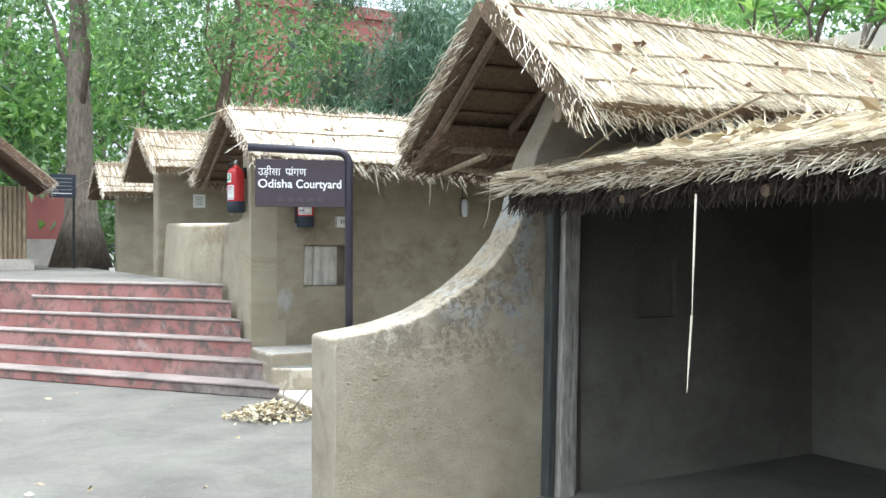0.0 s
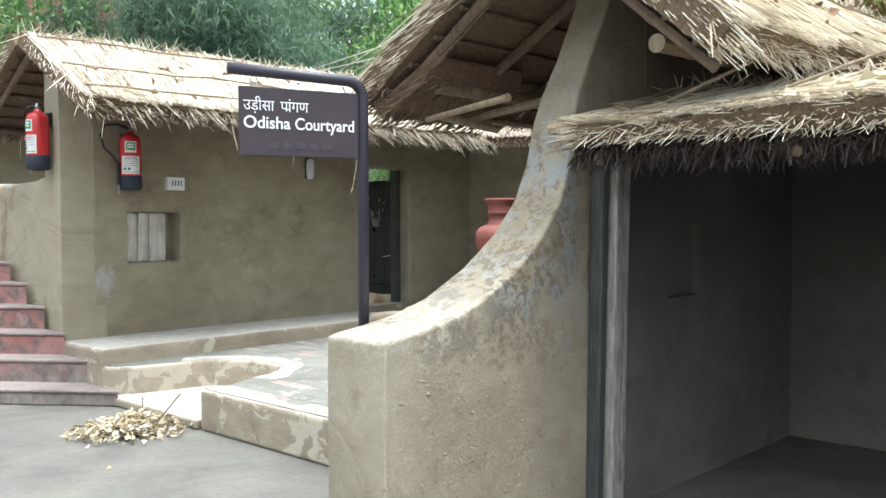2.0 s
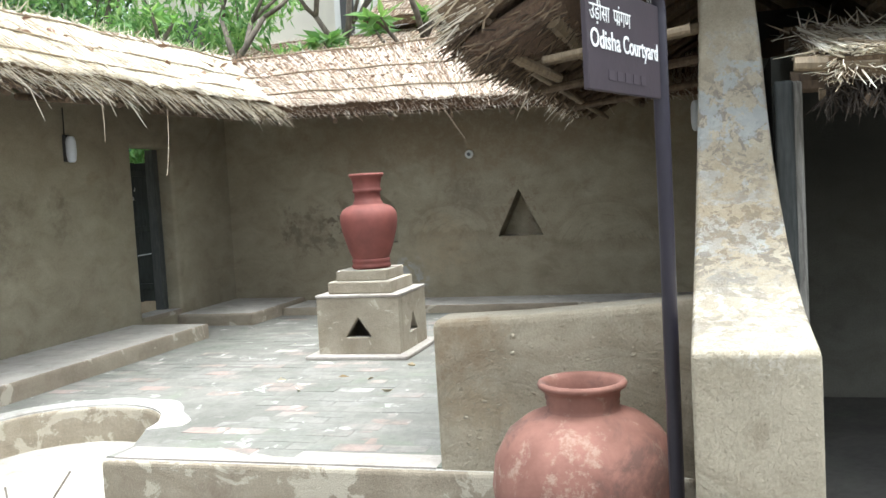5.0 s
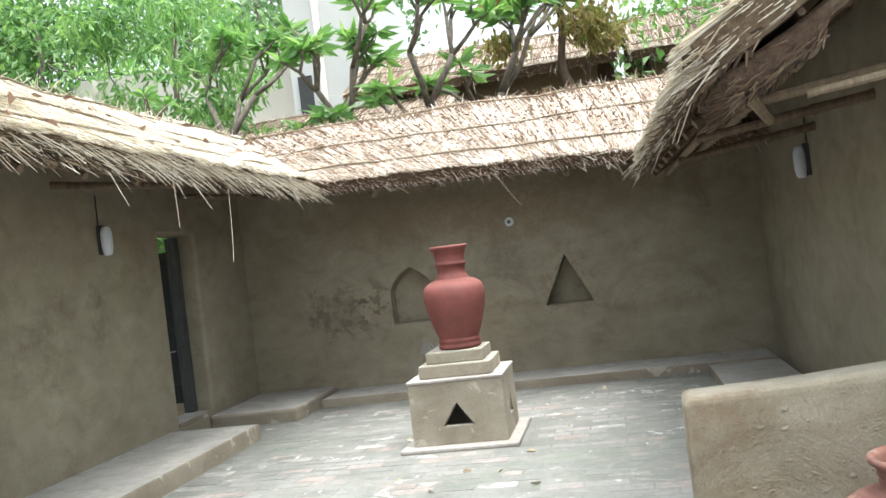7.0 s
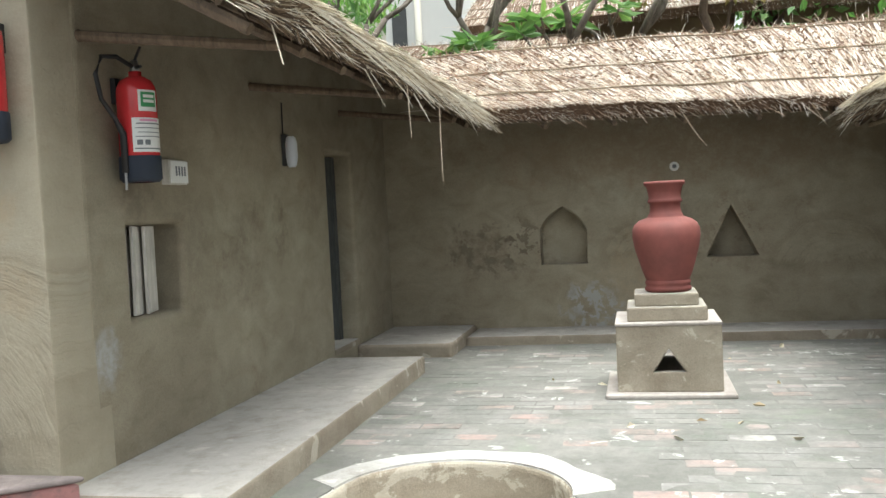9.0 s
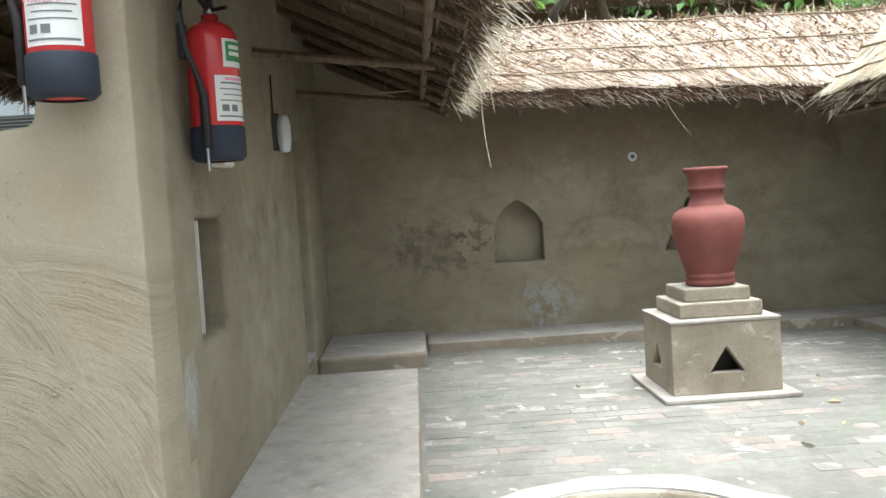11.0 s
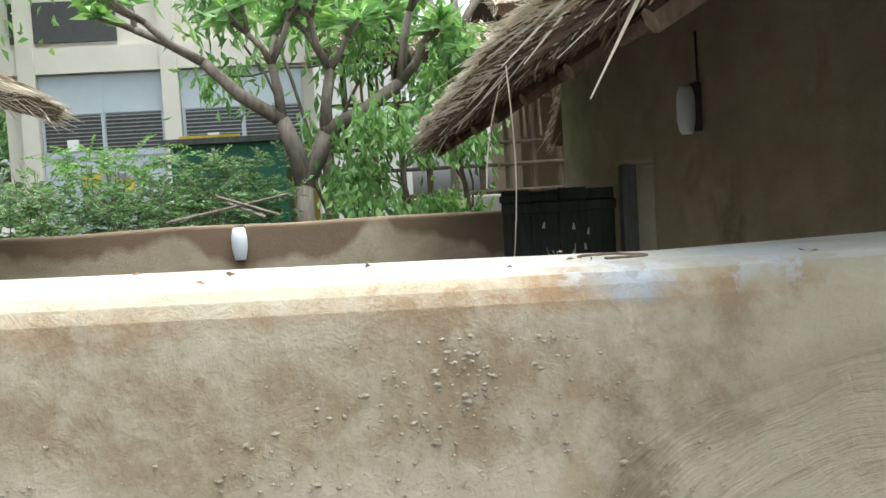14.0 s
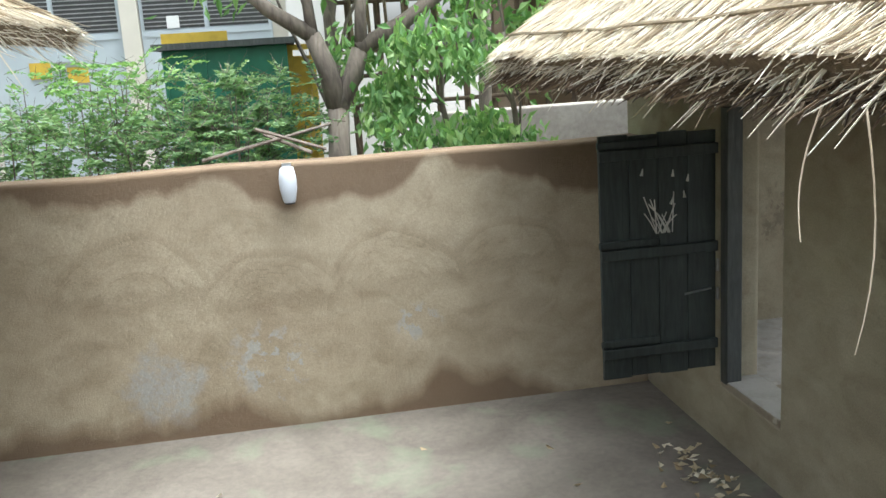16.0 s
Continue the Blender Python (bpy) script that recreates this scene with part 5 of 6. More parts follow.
# brown leaf litter caught on the roofs
k = 1500
lu, lv = rng.random(k), rng.beta(1.4, 2.2, k)
lp = b1[0](lu, lv) + 0.105 * b1[1]
lr = leaf_cards("roof_litter", lp, rng.normal(size=(k, 3)) * (1, 1, 0.5), 0.05, 0.018, LITTER_BROWN, re_, "brown leaf litter caught in the thatch")
lr["kind"] = "stuff"
for a, r_, k, mat in ((a1, rn, 60, LITTER_BROWN), (c2, rs, 60, LITTER_BROWN), (d1, rw, 90, LITTER)):
    lu, lv = rng.random(k), rng.uniform(0.1, 0.9, k)
    if r_ is rw:
        lu, lv = rng.uniform(0.12, 0.6, k), rng.uniform(0.35, 0.85, k)
    lr = leaf_cards("roof_litter", a[0](lu, lv) + 0.095 * a[1], rng.normal(size=(k, 3)) * (1, 1, 0.4), 0.1, 0.05, mat, r_, "fallen leaves lying on the thatch")
    lr["kind"] = "stuff"

tw = tagged(new("twigs"), "dry twigs standing in the leaf heap", "twigs")
for p, q in (((2.74, 7.72, 0.03), (2.90, 7.62, 0.26)), ((2.70, 7.80, 0.03), (2.76, 7.88, 0.22)), ((2.45, 7.65, 0.06), (2.78, 7.58, 0.08))):
    pole("twig", p, q, 0.006, BARK, tw, nodes=False, sides=5)

# crumbs, twigs and a wire loop on the parapet
k = 24
cp = np.stack([rng.uniform(3.06, 3.4, k), rng.uniform(10.4, 13.2, k), np.full(k, 0.0)], 1)
cp[:, 2] = 1.826 + np.clip((cp[:, 1] - 11.0) / 1.2, 0, 1) * 0.024
pc = leaf_cards("parapet_crumbs", cp, rng.normal(size=(k, 3)) * (1, 1, 0.2), 0.016, 0.008, LITTER_BROWN)
tagged(pc, "dry crumbs and leaf scraps on the parapet top", "crumbs", kind="stuff")
wr = tagged(new("wire_loop"), "thin rusty wire loop lying on the parapet", "wire")
bm = bmesh.new()
tube(bm, [(3.26 + 0.055 * math.sin(a) * (1 + 0.2 * math.cos(2 * a)), 11.12 + 0.04 * math.cos(a) + 0.012 * math.sin(3 * a), 1.828) for a in np.linspace(0.2, 5.6, 20)], 0.0022, 5)
part("wire", bm, RAFTER, wr)

# small lumps of dried mud that stick out of the rough plaster
def mud_crumbs(host, mat, at, out, across, high, count, size, seed):
    """Flat lumps in clusters on a wall's face: at gives a point from (along, height), out the way that the face looks."""
    g = np.random.default_rng(seed)
    seeds = np.stack([g.uniform(*across, 60), g.uniform(*high, 60)], 1)
    pick = seeds[g.integers(0, 60, count)]
    verts, faces = [], []
    for a, z in zip(pick[:, 0] + g.normal(0, 0.1, count), pick[:, 1] + g.normal(0, 0.06, count)):
        if not (across[0] < a < across[1] and high[0] < z < high[1]):
            continue
        r = float(size * g.lognormal(0, 0.45))
        b0, turn = len(verts), g.uniform(0, 6.28)
        for q in range(5):
            w = turn + q * 1.257
            f = r * g.uniform(0.6, 1.4)
            verts.append(tuple(Vector(at(a + f * math.cos(w) * 1.5, z + f * math.sin(w))) - 0.002 * Vector(out)))
        verts.append(tuple(Vector(at(a, z)) + r * g.uniform(0.3, 0.6) * Vector(out)))
        faces += [(b0 + q, b0 + (q + 1) % 5, b0 + 5) for q in range(5)]
    ob = raw("mud_crumbs", verts, faces, mat, host)
    ob["kind"] = "stuff"


mud_crumbs(par, MUD_CRUMB, lambda a, z: (3.02, a, z), (-1, 0, 0), (9.8, 10.12), (0.9, 1.80), 400, 0.0019, 79)
mud_crumbs(par, MUD_CRUMB, lambda a, z: (3.02 + 0.115 * z / 1.83, a, z), (-1, 0, 0), (11.0, 13.2), (1.0, 1.74), 4200, 0.002, 80)
mud_crumbs(wall_c, MUD_CRUMB, lambda a, z: (a, 4.37, z), (0, -1, 0), (1.86, 3.08), (0.25, 1.02), 420, 0.0038, 81)
mud_crumbs(wall_lw, MUD_CRUMB, lambda a, z: (3.02, a, z), (-1, 0, 0), (4.74, 5.75), (0.3, 0.92), 500, 0.005, 82)

# ---- trees and distance ----
def limb(bm, p, q, r0, r1, rnd, wob=0.08, n=5, sides=7):
    p, q = Vector(p), Vector(q)
    ln = (q - p).length
    pts = [p.lerp(q, i / n) + Vector((rnd.uniform(-1, 1), rnd.uniform(-1, 1), rnd.uniform(-0.5, 0.5))) * wob * ln * (0 if i in (0,) else 1) * 0.5 for i in range(n + 1)]
    tube(bm, pts, [r0 + (r1 - r0) * i / n for i in range(n + 1)], sides)
    return pts[-1]


def tree(label, base, height, r, clumps, spread, leaves, mat, size, bark, seed, crown_z=0.55, lean=(0, 0), flare=1.0, shape=(1, 1, 0.7), droop=0.0, category="tree", slim=0.5):
    """A trunk with limbs; every limb ends in clumps of small leaves."""
    rnd = random.Random(seed)
    t = tagged(new("tree"), label, category)
    b = Vector(base)
    top = b + Vector((lean[0], lean[1], height * 0.8))
    bm = bmesh.new()
    n = 9
    pts = [b.lerp(top, i / n) + Vector((rnd.uniform(-1, 1), rnd.uniform(-1, 1), 0)) * 0.03 * height * (i / n) * 0.6 for i in range(n + 1)]
    radii = [r * (1 - 0.72 * i / n) * (1 + (flare * 0.9 * max(0, 1 - i / 1.2))) for i in range(n + 1)]
    tube(bm, pts, radii, 12)
    ends, tips = [], []
    c = b + Vector((lean[0], lean[1], 0)) * 0.8
    for k in range(clumps):
        a = rnd.uniform(0, 2 * math.pi)
        d = spread * math.sqrt(rnd.random())
        z = height * (crown_z + (1.05 - crown_z) * rnd.random() * (1 - 0.5 * (d / spread) ** 2))
        q = Vector((c.x + d * math.cos(a) * shape[0], c.y + d * math.sin(a) * shape[1], b.z + z))
        ends.append(q)
        if k % 5 == 0:
            i = rnd.randint(max(2, int(n * crown_z * 0.8)), n)
            limb(bm, pts[i], q, radii[i] * 0.32, 0.01, rnd)
    part("trunk", bm, bark, t, smooth=True)
    g = np.random.default_rng(seed)
    ends = np.array([tuple(q) for q in ends])
    pick = g.integers(0, len(ends), leaves)
    rad = spread * 0.26
    pos = ends[pick] + g.normal(0, 1, (leaves, 3)) * np.array([rad, rad, rad * shape[2]]) * 0.62
    ax = g.normal(size=(leaves, 3)) + np.array([0, 0, -0.4 - droop])
    leaf_cards("crown", pos, ax, size, size * slim, mat, t)
    return t


def rosette_tree(label, base, forks, seed, leaf=0.29, r=0.07, mat=None):
    """A frangipani: stubby forked limbs that end in whorls of long leaves."""
    rnd = random.Random(seed)
    t = tagged(new("frangipani_tree"), label, "tree", "frangipani trees")
    bm = bmesh.new()
    P, A = [], []
    def grow(p, d, ln, rad, depth):
        q = p + d * ln
        mid = p.lerp(q, 0.5) + Vector((rnd.uniform(-1, 1), rnd.uniform(-1, 1), rnd.uniform(-1, 1))) * ln * 0.07
        tube(bm, [p, mid, q], [rad, rad * 0.86, rad * 0.74], 8)
        if depth < 0:
            return
        if depth == 0:
            for k in range(rnd.randint(11, 16)):
                a = rnd.uniform(0, 2 * math.pi)
                v = Vector((math.cos(a), math.sin(a), rnd.uniform(-0.45, 0.75)))
                P.append(tuple(q + d * rnd.uniform(-0.05, 0.03)))
                A.append(tuple(v))
            return
        for k in range(rnd.choice((2, 2, 3))):
            a = rnd.uniform(0, 2 * math.pi)
            nd = (d + Vector((math.cos(a), math.sin(a), 0.25)) * 0.75).normalized()
            grow(q, nd, min(ln, 0.95) * rnd.uniform(0.5, 0.9), rad * 0.66, depth - 1)
    b = Vector(base)
    for p, d, ln, rad, depth in forks:
        grow(b + Vector(p), Vector(d).normalized(), ln, rad, depth)
    part("trunk", bm, BARK, t, smooth=True)
    leaf_cards("crown", P, A, leaf, leaf * 0.34, mat or LEAF_BRIGHT, t, fold=0.15)
    return t


# behind the court's back wall
for i, (x, y, h) in enumerate(((10.0, 8.8, 3.2), (10.3, 7.9, 3.4), (11.2, 7.2, 3.6), (10.2, 10.7, 3.3))):
    rosette_tree("frangipani tree with long leaves behind the back wall", (x, y, 0), [((0, 0, 0), (0.03, 0.05 - 0.03 * i, 1), h, 0.07, 3), ((0, 0, h - 0.6), (-0.35, 0.4, 0.6), 0.5, 0.045, 2)], 100 + i)
tree("mango tree with drooping green leaves", (20.5, 19.8, 0), 11.0, 0.2, 60, 3.6, 12000, LEAF_BRIGHT, 0.22, BARK, 201, 0.3, droop=0.6)
tree("leafy tree behind the cream building", (25.5, 15.5, 0), 13.0, 0.25, 60, 4.0, 9000, LEAF, 0.26, BARK, 214, 0.45, droop=0.4)
tree("dense green tree behind the thatched wall", (22.0, 23.5, 0), 12.0, 0.25, 60, 4.2, 10000, LEAF, 0.24, BARK_BROWN, 202, 0.3, droop=0.4)
tree("mango tree with drooping leaves behind the yard", (11.7, 11.8, 0), 6.4, 0.1, 30, 1.35, 3800, LEAF_BRIGHT, 0.19, BARK, 216, 0.52, droop=0.9, slim=0.3)
tree("half-dry tree with yellow leaves", (12.3, 5.9, 0), 6.3, 0.13, 16, 0.9, 3200, LEAF_DRY, 0.13, BARK_BROWN, 203, 0.66, lean=(-0.5, 0.5), droop=1.2)
tree("bright green tree beyond the huts", (16.0, 2.0, 0), 8.5, 0.2, 50, 3.8, 10000, LEAF_BRIGHT, 0.2, BARK, 205, 0.42)
tree("tall green tree far beyond the huts", (24, -4, 0), 12, 0.3, 60, 6, 9000, LEAF, 0.32, BARK, 206, 0.3)
tree("green tree behind the thatched hut", (8.4, 1.2, 0), 7.2, 0.18, 46, 2.8, 9000, LEAF_BRIGHT, 0.17, BARK, 208, 0.5)
tree("green tree behind the thatched hut", (13.0, -2.5, 0), 9.0, 0.2, 46, 3.6, 8000, LEAF_BRIGHT, 0.2, BARK, 209, 0.35)
# on and beyond the terrace
tree("tall tree with a thick buttressed grey trunk", (2.98, 22.6, 1.07), 13, 0.36, 40, 5.0, 6500, LEAF, 0.2, BARK, 210, 0.42, flare=1.1, droop=0.5)
tree("slim leaning tree beside the huts", (6.2, 24.5, 0), 12, 0.22, 30, 3.2, 4000, LEAF, 0.2, BARK_BROWN, 211, 0.55, lean=(1.2, 0))
for i, (x, y, h, sp, m) in enumerate(((-9, 31, 11, 5, LEAF), (-3, 33, 12, 5, LEAF), (2, 31, 10, 4.6, LEAF_BRIGHT), (6.5, 33, 10.5, 4.6, LEAF), (10, 30, 9, 3.6, LEAF), (22, 34, 13, 6, LEAF), (-16, 28, 11, 6, LEAF), (0, 28, 8, 3.4, LEAF), (29, 28, 13, 6, LEAF), (-1, 38, 14, 6, LEAF), (6, 40, 14, 6, LEAF), (33, 18, 13, 6, LEAF))):
    tree("leafy green tree at the edge of the grounds", (x, y, 1.07 if x < 3 else 0), h, 0.25, 60, sp, 4200, m, 0.36, BARK, 220 + i, 0.12)
for i, (x, y, h) in enumerate(((11.5, 25, 10.5), (15.5, 27, 11), (13.2, 23.5, 9), (19, 25, 10.5))):
    tree("feathery grey-green casuarina tree", (x, y, 0), h, 0.2, 44, 2.9, 15000, LEAF_BLUE, 0.38, BARK_BROWN, 240 + i, 0.35, lean=(0.8, 0), droop=0.7, slim=0.10)

# red building far behind
rd = tagged(new("red_building"), "plain red-washed building behind the trees", "building")
box("wall", 12.0, 22.0, 38, 46, 0, 12.0, BRICK_RED, rd)
box("parapet", 11.9, 22.1, 37.9, 46.1, 12.0, 12.5, BRICK_RED, rd)
for x in (13.5, 16.0, 18.5):
    for z in (3.0, 6.2, 9.4):
        w = box("window", x, x + 1.1, 37.96, 38.05, z, z + 1.5, MESH_DARK, rd)
        box("sill", x - 0.1, x + 1.2, 37.85, 38.0, z - 0.12, z - 0.002, LEDGE, w)

# garage-like white building with grey shutters
gb = tagged(new("white_building"), "cream building with grey metal gates and grilles", "building")
box("wall", 18.5, 24, 12.2, 17.6, 0, 6.5, CREAM, gb)
box("tower", 17.9, 23, 10.6, 12.2, 0, 8.0, WHITE_WALL, gb)
for i in range(2):
    y0 = 12.45 + 2.42 * i
    y1 = y0 + 2.12
    gt = box("gate", 18.44, 18.5, y0, y1, 0.0, 4.42, GATE_GREY, gb, "pale grey sheet metal gate")
    for a, c in ((y0 + 0.06, (y0 + y1) / 2 - 0.04), ((y0 + y1) / 2 + 0.04, y1 - 0.06)):
        gr = box("grille", 18.425, 18.438, a, c, 3.10, 3.72, MESH_DARK, gt, "dark wire grille")
        for z in np.linspace(3.14, 3.68, 9):
            box("wire", 18.415, 18.424, a, c, z, z + 0.018, STEEL, gt)
        box("stile", 18.42, 18.44, a - 0.05, a - 0.002, 0.1, 4.38, GATE_GREY, gt)
        box("rail", 18.42, 18.44, a, c, 3.74, 3.82, GATE_GREY, gt)
        box("rail", 18.42, 18.44, a, c, 2.98, 3.08, GATE_GREY, gt)
    box("notice", 18.405, 18.414, y1 - 0.62, y1 - 0.42, 3.1, 3.3, PAPER, gt)
    bo = box("bolt", 18.38, 18.42, (y0 + y1) / 2 - 0.35, (y0 + y1) / 2 + 0.05, 2.62, 2.67, STEEL, gt)
    for off in (-0.45, 0.12):
        box("yellow_plate", 18.41, 18.424, (y0 + y1) / 2 + off, (y0 + y1) / 2 + off + 0.33, 2.32 + 0.1 * (off > 0), 2.58 + 0.1 * (off > 0), YELLOW, gt, "faded yellow painted patch")
box("pillar", 18.30, 18.5, 14.58, 14.86, 0, 6.5, CREAM, gb)
box("pillar", 18.30, 18.5, 17.0, 17.28, 0, 6.5, CREAM, gb)
box("beam", 18.34, 18.5, 12.2, 17.6, 4.45, 4.9, CREAM, gb)
box("window", 17.86, 17.95, 11.75, 12.05, 4.6, 5.7, MESH_DARK, gb, "dark window opening")
box("ventilator", 18.42, 18.5, 15.6, 17.4, 5.0, 5.7, MESH_DARK, gb, "dark ventilator strip")
bm = bmesh.new()
tube(bm, [(17.86, 11.5, 0), (17.86, 11.5, 8.0)], 0.07, 10)
part("drain_pipe", bm, CREAM, gb, smooth=True)

# green cabin with yellow cart behind it
gc = tagged(new("green_cabin"), "green painted board cabin behind the yard wall", "cabin")
box("body", 11.6, 12.8, 12.28, 13.45, 0, 2.62, GREEN_BOX, gc, bevel=0.01)
box("roof", 11.5, 12.9, 12.2, 13.53, 2.62, 2.68, FRAME_WOOD, gc)
for y in (12.28, 12.66, 13.05, 13.42):
    box("batten", 11.575, 11.6, y, y + 0.03, 0.1, 2.6, GREEN_BOX, gc)
yc = tagged(new("metal_rack"), "faded yellow metal rack beside the cabin", "rack")
for y in (11.99, 12.22):
    box("upright", 12.4, 12.46, y, y + 0.06, 0, 2.62, YELLOW, yc)
box("panel", 12.46, 12.48, 12.01, 12.25, 0.6, 2.5, YELLOW, yc)
box("top_bar", 12.4, 12.46, 12.05, 12.22, 2.56, 2.62, YELLOW, yc)
yp = tagged(new("yellow_sign"), "yellow strip sign on the cabin roof", "sign")
box("plate", 12.9, 12.93, 12.9, 13.6, 2.68, 2.82, YELLOW, yp)

# low grey wall and slatted bamboo shed beyond the yard
lw = slab("wall_grey", rect(8.7, 11.1, 0.0, 1.92), 10.4, 10.6, "yz", LEDGE)
structure(soften(lw, 0.02), "low grey cement wall beyond the yard", "wall")
sh = tagged(new("bamboo_shed"), "dark slatted bamboo shed beyond the low wall", "shed")
for k in range(12):
    y = 8.3 + 0.3 * k
    pole("post", (12.2, y, 0), (12.2, y + 0.03, 3.5), 0.04, RAFTER, sh, nodes=False)
for z in (1.95, 2.25, 2.5, 3.0):
    pole("rail", (12.15, 8.2, z), (12.15, 11.8, z), 0.025, RAFTER, sh, nodes=False)
for k in range(16):
    y = 8.9 + 0.18 * k
    pole("slat", (12.1, y, 2.55), (12.12, y + 0.02, 3.5), 0.018, BAMBOO, sh, nodes=False, sides=6)
slope(sh, (13.3, 8.0, 4.0), (13.3, 12.0, 4.0), (11.8, 8.0, 3.45), (11.8, 12.0, 3.45), 0.12, 1500, 61, STRAW_OLD, BED_OLD, 400)

# the forked tree and bushes above the yard wall
rosette_tree("forked grey frangipani tree above the yard wall", (9.35, 11.95, 0), [((0, 0, 0), (0, 0.0, 1), 2.15, 0.105, -1), ((0, 0, 2.1), (-0.05, 0.28, 0.96), 0.55, 0.085, -1), ((-0.03, 0.15, 2.62), (-0.1, 0.75, 0.62), 0.75, 0.06, 2), ((-0.03, 0.15, 2.62), (-0.1, 0.1, 0.9), 0.45, 0.045, 2), ((0, 0, 2.1), (0.0, -0.42, 0.9), 0.45, 0.085, -1), ((0, -0.18, 2.5), (0.0, -0.85, 0.5), 0.75, 0.065, 2), ((0, -0.2, 2.52), (0.1, -0.1, 0.9), 0.5, 0.05, 2)], 131, 0.22)
tree("drooping leafy sapling beside the fork", (9.6, 11.0, 0), 3.3, 0.05, 18, 0.75, 2600, LEAF_BRIGHT, 0.10, BARK, 212, 0.55, lean=(0, 0.15), droop=1.6)
tree("thin leaning sapling at the wall corner", (9.2, 10.35, 0), 3.2, 0.05, 8, 0.5, 500, LEAF_BRIGHT, 0.12, BARK, 213, 0.75, lean=(-0.1, 0.4), droop=0.8)


def bush(label, cx, cy, z0, z1, sx, sy, fronds, seed, mat):
    """Feathery shoots with paired leaflets on thin stems."""
    g = np.random.default_rng(seed)
    t = tagged(new("bush"), label, "bush")
    P, A, S, E = [], [], [], []
    for k in range(fronds):
        b = np.array([cx + g.normal() * sx, cy + g.normal() * sy, z0 + (z1 - z0) * g.random() ** 0.8])
        d = np.array([g.normal(), g.normal(), 0.35 + 0.4 * g.random()])
        d /= np.linalg.norm(d)
        ln = g.uniform(0.18, 0.34)
        side = np.cross(d, (0, 0, 1.0))
        side /= np.linalg.norm(side) + 1e-6
        S.append(b)
        E.append(b + d * ln)
        for j in range(7):
            for s in (-1, 1):
                P.append(b + d * ln * (j + 1) / 8 - np.array([0, 0, 0.1]) * (j / 8) ** 2)
                A.append(side * s + d * 0.35)
    leaf_cards("foliage", P, A, 0.055, 0.03, mat, t)
    for k in range(10):
        S.append(np.array([cx + g.normal() * sx * 0.5, cy + g.normal() * sy * 0.6, 0.0]))
        E.append(S[-1] + np.array([g.normal() * 0.25, g.normal() * 0.25, z1 * 0.95]))
    strands("stem", S, E, np.array([0.003] * fronds + [0.012] * 10), BARK, t)
    return t


bush("feathery green bush above the yard wall", 9.7, 13.3, 1.55, 2.08, 0.35, 0.75, 420, 301, LEAF)
bush("feathery green bush above the yard wall", 10.2, 13.7, 1.7, 2.5, 0.3, 0.35, 150, 302, LEAF_BRIGHT)
bush("feathery green bush above the yard wall", 9.5, 14.6, 1.5, 2.2, 0.35, 0.5, 260, 303, LEAF)
bush("feathery green bush before the green cabin", 9.75, 12.7, 1.6, 2.35, 0.22, 0.3, 220, 304, LEAF)
st2 = tagged(new("dead_branch"), "bleached dead branches lying on the yard wall", "branch")
for p, q in (((8.5, 12.9, 1.86), (8.75, 12.05, 2.02)), ((8.6, 12.55, 2.03), (8.55, 12.1, 1.87)), ((8.5, 12.2, 1.86), (8.75, 12.5, 1.98))):
    pole("stick", p, q, 0.013, BARK, st2, nodes=False, sides=6)

# thatched huts behind the back wall
for lab, y0, y1, x, ze, zr, sd in (("far thatched hut behind the court", 5.6, 9.75, 13.0, 4.15, 4.95, 71), ("far thatched hut behind the court", 2.2, 5.4, 13.4, 4.2, 5.1, 73)):
    ht = tagged(new("thatched_hut"), lab, "hut")
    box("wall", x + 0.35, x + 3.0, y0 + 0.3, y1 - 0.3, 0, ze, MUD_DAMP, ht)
    slope(ht, (x + 1.7, y0, zr), (x + 1.7, y1, zr), (x, y0, ze), (x, y1, ze), 0.16, 2200, sd, STRAW_OLD, BED_OLD, 500)
    slope(ht, (x + 1.72, y0, zr), (x + 1.72, y1, zr), (x + 3.3, y0, ze), (x + 3.3, y1, ze), 0.16, 500, sd + 1, STRAW_OLD, BED_OLD, 100)

# hut, wall and board on the terrace
hc = tagged(new("bamboo_hut"), "small bamboo-walled hut with a steep thatched roof", "hut")
for k in range(16):
    pole("wall_pole", (0.3 + 0.085 * k, 20.0, 1.07), (0.3 + 0.085 * k, 20.0, 2.75), 0.045, BAMBOO, hc, nodes=False, sides=7)
box("plinth", 0.1, 1.75, 19.9, 22.2, 1.07, 1.3, LEDGE, hc)
box("side_wall", 0.3, 1.6, 20.1, 22, 1.3, 2.7, MUD, hc)
slope(hc, (0.2, 19.4, 4.3), (0.2, 22.6, 4.3), (2.05, 19.4, 2.75), (2.05, 22.6, 2.75), 0.16, 1500, 81, STRAW_OLD, BED_OLD, 300)
slope(hc, (0.2, 19.4, 4.3), (0.2, 22.6, 4.3), (-1.65, 19.4, 2.75), (-1.65, 22.6, 2.75), 0.16, 600, 82, STRAW_OLD, BED_OLD, 200)
structure(slab("wall_red", rect(-6, 3.1, 1.07, 3.1), 26, 26.3, "xz", BRICK_RED), "plain dark red boundary wall", "wall")
structure(slab("wall_rubble", rect(-6, 3.0, 1.07, 1.75), 25.2, 25.6, "xz", LEDGE), "low grey rubble wall", "wall")
ib = tagged(new("information_board"), "dark blue information board on a thin post", "sign")
box("post", 2.60, 2.65, 21.0, 21.05, 1.07, 3.1, BLACK, ib)
box("board", 2.14, 2.66, 20.97, 20.998, 2.6, 3.1, EXT_BLUE, ib, bevel=0.004)
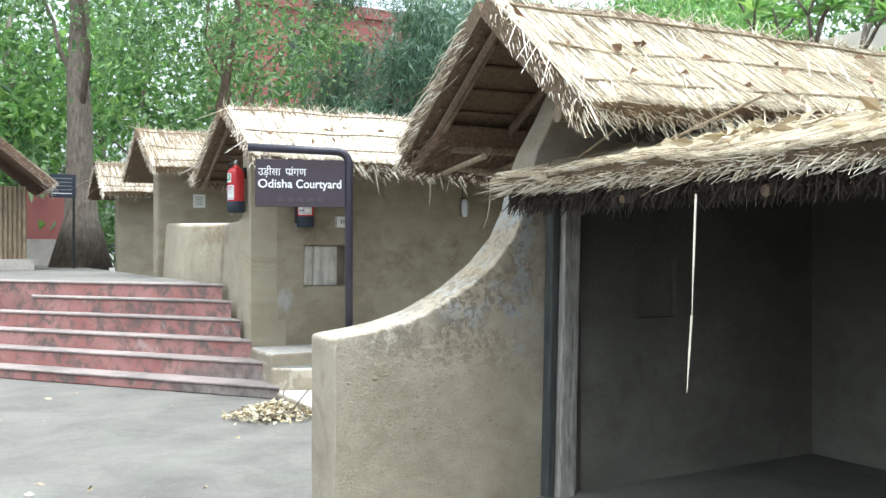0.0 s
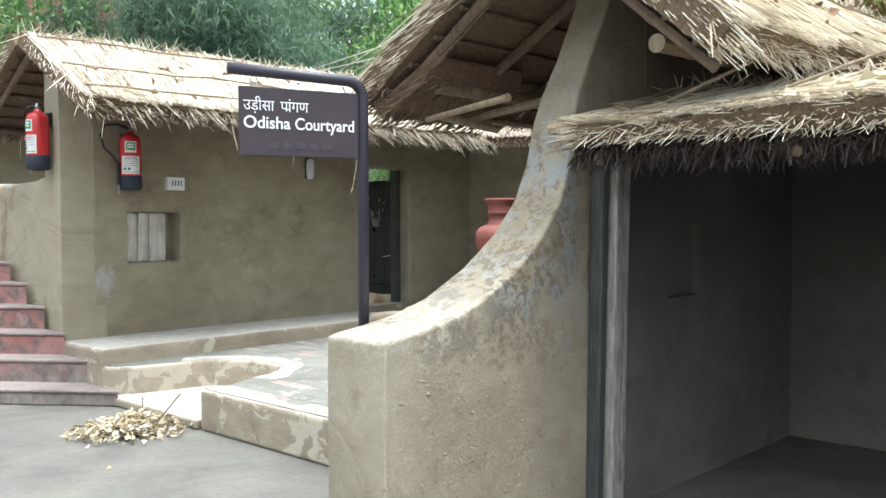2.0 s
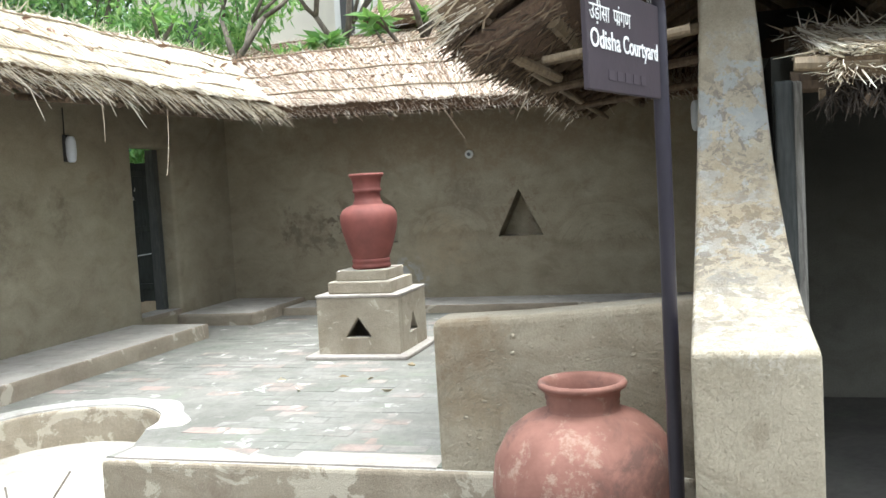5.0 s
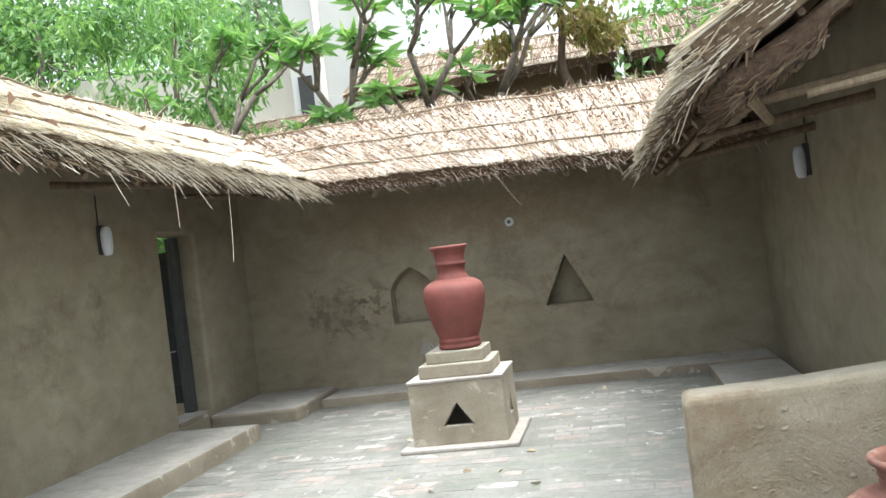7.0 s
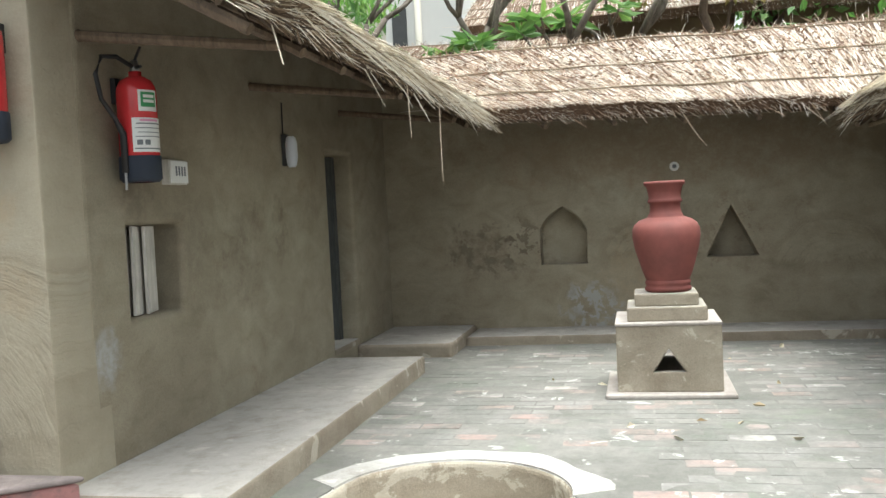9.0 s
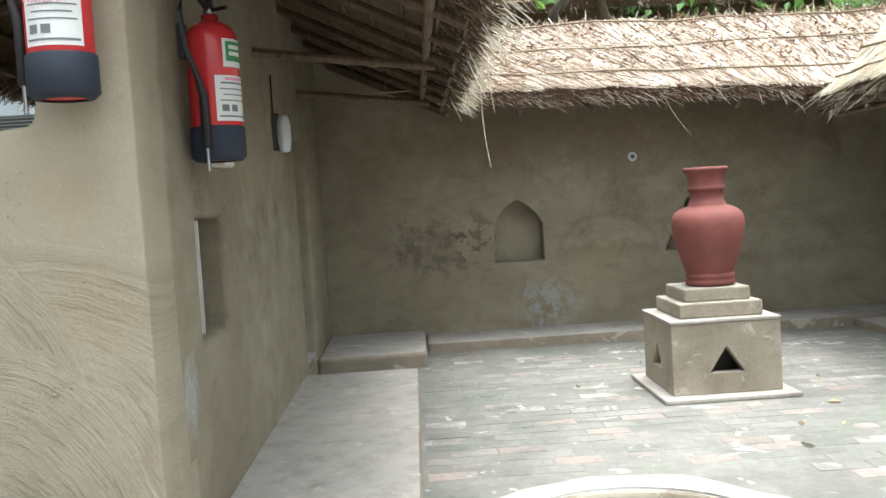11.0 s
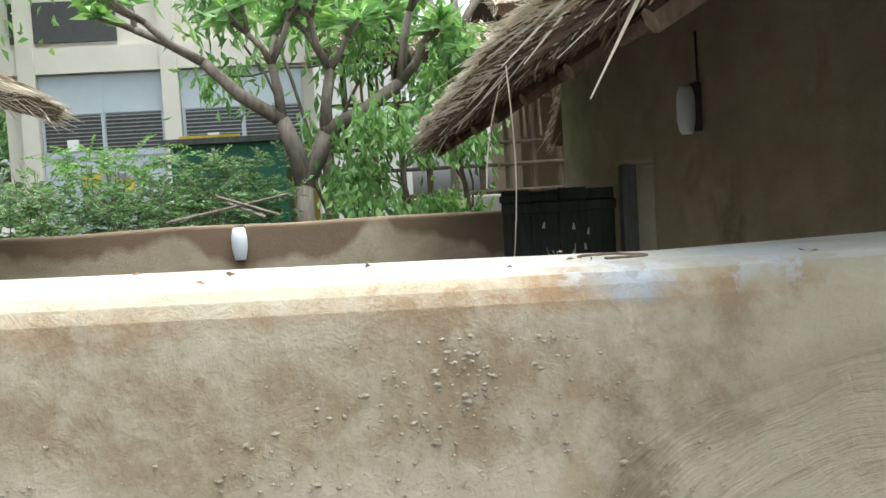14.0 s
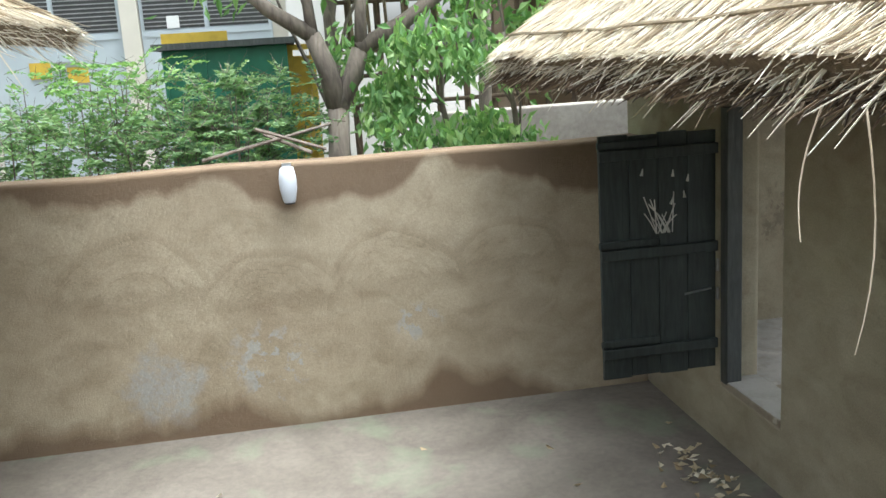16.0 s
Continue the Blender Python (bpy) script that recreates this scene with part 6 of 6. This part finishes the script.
for k in range(5):
    box("print_line", 2.20, 2.58, 20.965, 20.969, 2.68 + 0.08 * k, 2.70 + 0.08 * k, INK if k else PAPER, ib)


# ---- brick paving of the court ----
def brick_material():
    m, n, l, b = material("cement-washed brick", 0.85)
    o, g = n.new("ShaderNodeObjectInfo"), n.new("ShaderNodeNewGeometry")
    s = n.new("ShaderNodeMath")
    s.operation = "ADD"
    l.new(o.outputs["Random"], s.inputs[0])
    l.new(g.outputs["Random Per Island"], s.inputs[1])
    f = n.new("ShaderNodeMath")
    f.operation = "FRACT"
    l.new(s.outputs[0], f.inputs[0])
    v = coords(n, l)
    own = ramp(n, l, f.outputs[0], [(0.0, (0.17, 0.165, 0.145)), (0.35, (0.245, 0.235, 0.21)), (0.7, (0.31, 0.29, 0.265)), (0.82, (0.38, 0.29, 0.26)), (0.93, (0.43, 0.28, 0.24)), (1.0, (0.60, 0.58, 0.54))])
    wash = ramp(n, l, noise_at(n, l, v, 2.2, 6, 0.65, 0.4), [(0.35, (0.15, 0.152, 0.132)), (0.65, (0.285, 0.275, 0.255))])
    c = mixed(n, l, ramp(n, l, noise_at(n, l, v, 3.6, 6, 0.7), [(0.36, (0.25,)), (0.58, (0.93,))]), own, wash)
    c = mixed(n, l, ramp(n, l, noise_at(n, l, v, 1.1, 5, 0.6), [(0.54, (0,)), (0.68, (0.65,))]), c, (0.135, 0.15, 0.115))
    c = mixed(n, l, ramp(n, l, noise_at(n, l, v, 4.8, 8, 0.72, 0.4), [(0.6, (0,)), (0.64, (0.8,))]), c, (0.58, 0.56, 0.52))
    c = mixed(n, l, 0.5, c, ramp(n, l, noise_at(n, l, v, 30, 6, 0.7), [(0.3, (0.5, 0.5, 0.5)), (0.7, (1, 1, 1))]), "MULTIPLY")
    l.new(c, b.inputs["Base Color"])
    bump(n, l, b, [(noise_at(n, l, v, 12, 5), 0.4), (noise_at(n, l, v, 80, 5, 0.7), 0.4)], 0.006)
    return m


BRICK = brick_material()
wash_arc = [(3.50 + 0.555 * math.sin(a), 8.16 - 0.555 * math.cos(a)) for a in np.linspace(0, math.pi, 21)]
structure(slab("court_mortar", [(3.03, 4.74), (8.3, 4.74), (8.3, 9.7), (3.03, 9.7), (3.03, 8.88), (3.2, 8.79)] + wash_arc[::-1] + [(3.2, 7.48), (3.03, 7.51)], 0.286, 0.2962, "xy", FLOOR), "cement wash between the paving bricks", "floor")
bl, bw, gap = 0.232, 0.112, 0.008
shapes = []
for k in range(4):
    bm = bmesh.new()
    add_box(bm, -bw / 2, bw / 2, -bl / 2, bl / 2, -0.03, 0.0)
    top = [v for v in bm.verts if v.co.z > -0.01]
    for v in top:
        v.co.x *= random.uniform(0.94, 0.98)
        v.co.y *= random.uniform(0.96, 0.99)
        v.co.z += random.uniform(-0.0015, 0.0015)
    me = bpy.data.meshes.new("brick")
    bm.to_mesh(me)
    bm.free()
    me.materials.append(BRICK)
    shapes.append(me)
spots = []
nx, ny = int((7.74 - 3.10) / (bw + gap)), 17
for i in range(nx):
    for j in range(ny):
        x = 3.10 + (i + 0.5) * (bw + gap)
        y = 5.33 + (j + 0.5) * (bl + gap) - (0.12 if i % 2 else 0)
        if y < 5.42 or y > 8.84 or (x < 4.32 and y > 7.25) or (abs(x - PX) < 0.47 and abs(y - PY) < 0.50):
            continue
        spots.append((x, y))
near = [p for p in spots if p[0] < 5.05 or (p[0] < 5.6 and p[1] > 7.4)][:300]
chosen = set(near)
for x, y in near:
    ob = new("brick", random.choice(shapes))
    ob.matrix_basis = pose(x, y, 0.2964 + random.uniform(-0.0014, 0.0018), random.uniform(-0.3, 0.3), random.uniform(-0.4, 0.4), random.uniform(-1.2, 1.2))
    ob.parent = floor
verts, faces = [], []
for x, y in spots:
    if (x, y) in chosen:
        continue
    dx, dy, z = bw / 2 * random.uniform(0.93, 0.98), bl / 2 * random.uniform(0.95, 0.99), 0.2964 + random.uniform(-0.0014, 0.0018)
    k = len(verts)
    verts += [(x - dx, y - dy, 0.27), (x + dx, y - dy, 0.27), (x + dx, y + dy, 0.27), (x - dx, y + dy, 0.27), (x - dx, y - dy, z), (x + dx, y - dy, z), (x + dx, y + dy, z), (x - dx, y + dy, z)]
    faces += [(k + 4, k + 5, k + 6, k + 7)] + [(k + a, k + (a + 1) % 4, k + 4 + (a + 1) % 4, k + 4 + a) for a in range(4)]
rest = raw("paving_bricks", verts, faces, BRICK, floor)
rest["kind"] = "stuff"
# whitewashed lip round the entrance recess and along the front edge
lip = [(3.50 + (0.70 + 0.07 * noise.noise((a * 2.3, 1, 0))) * math.sin(a), 8.16 - (0.70 + 0.07 * noise.noise((a * 2.3, 1, 0))) * math.cos(a)) for a in np.linspace(0.12, math.pi - 0.25, 30)]
inner = [(3.50 + 0.545 * math.sin(a), 8.16 - 0.545 * math.cos(a)) for a in np.linspace(0.0, math.pi - 0.1, 30)]
structure(slab("entrance_lip", inner + lip[::-1], 0.285, 0.2985, "xy", COPING), "whitewashed lip round the entrance recess", "trim")
structure(slab("front_lip", rect(3.02, 3.2, 5.82, 7.46), 0.285, 0.2975, "xy", LEDGE), "worn pale front edge of the court", "trim")
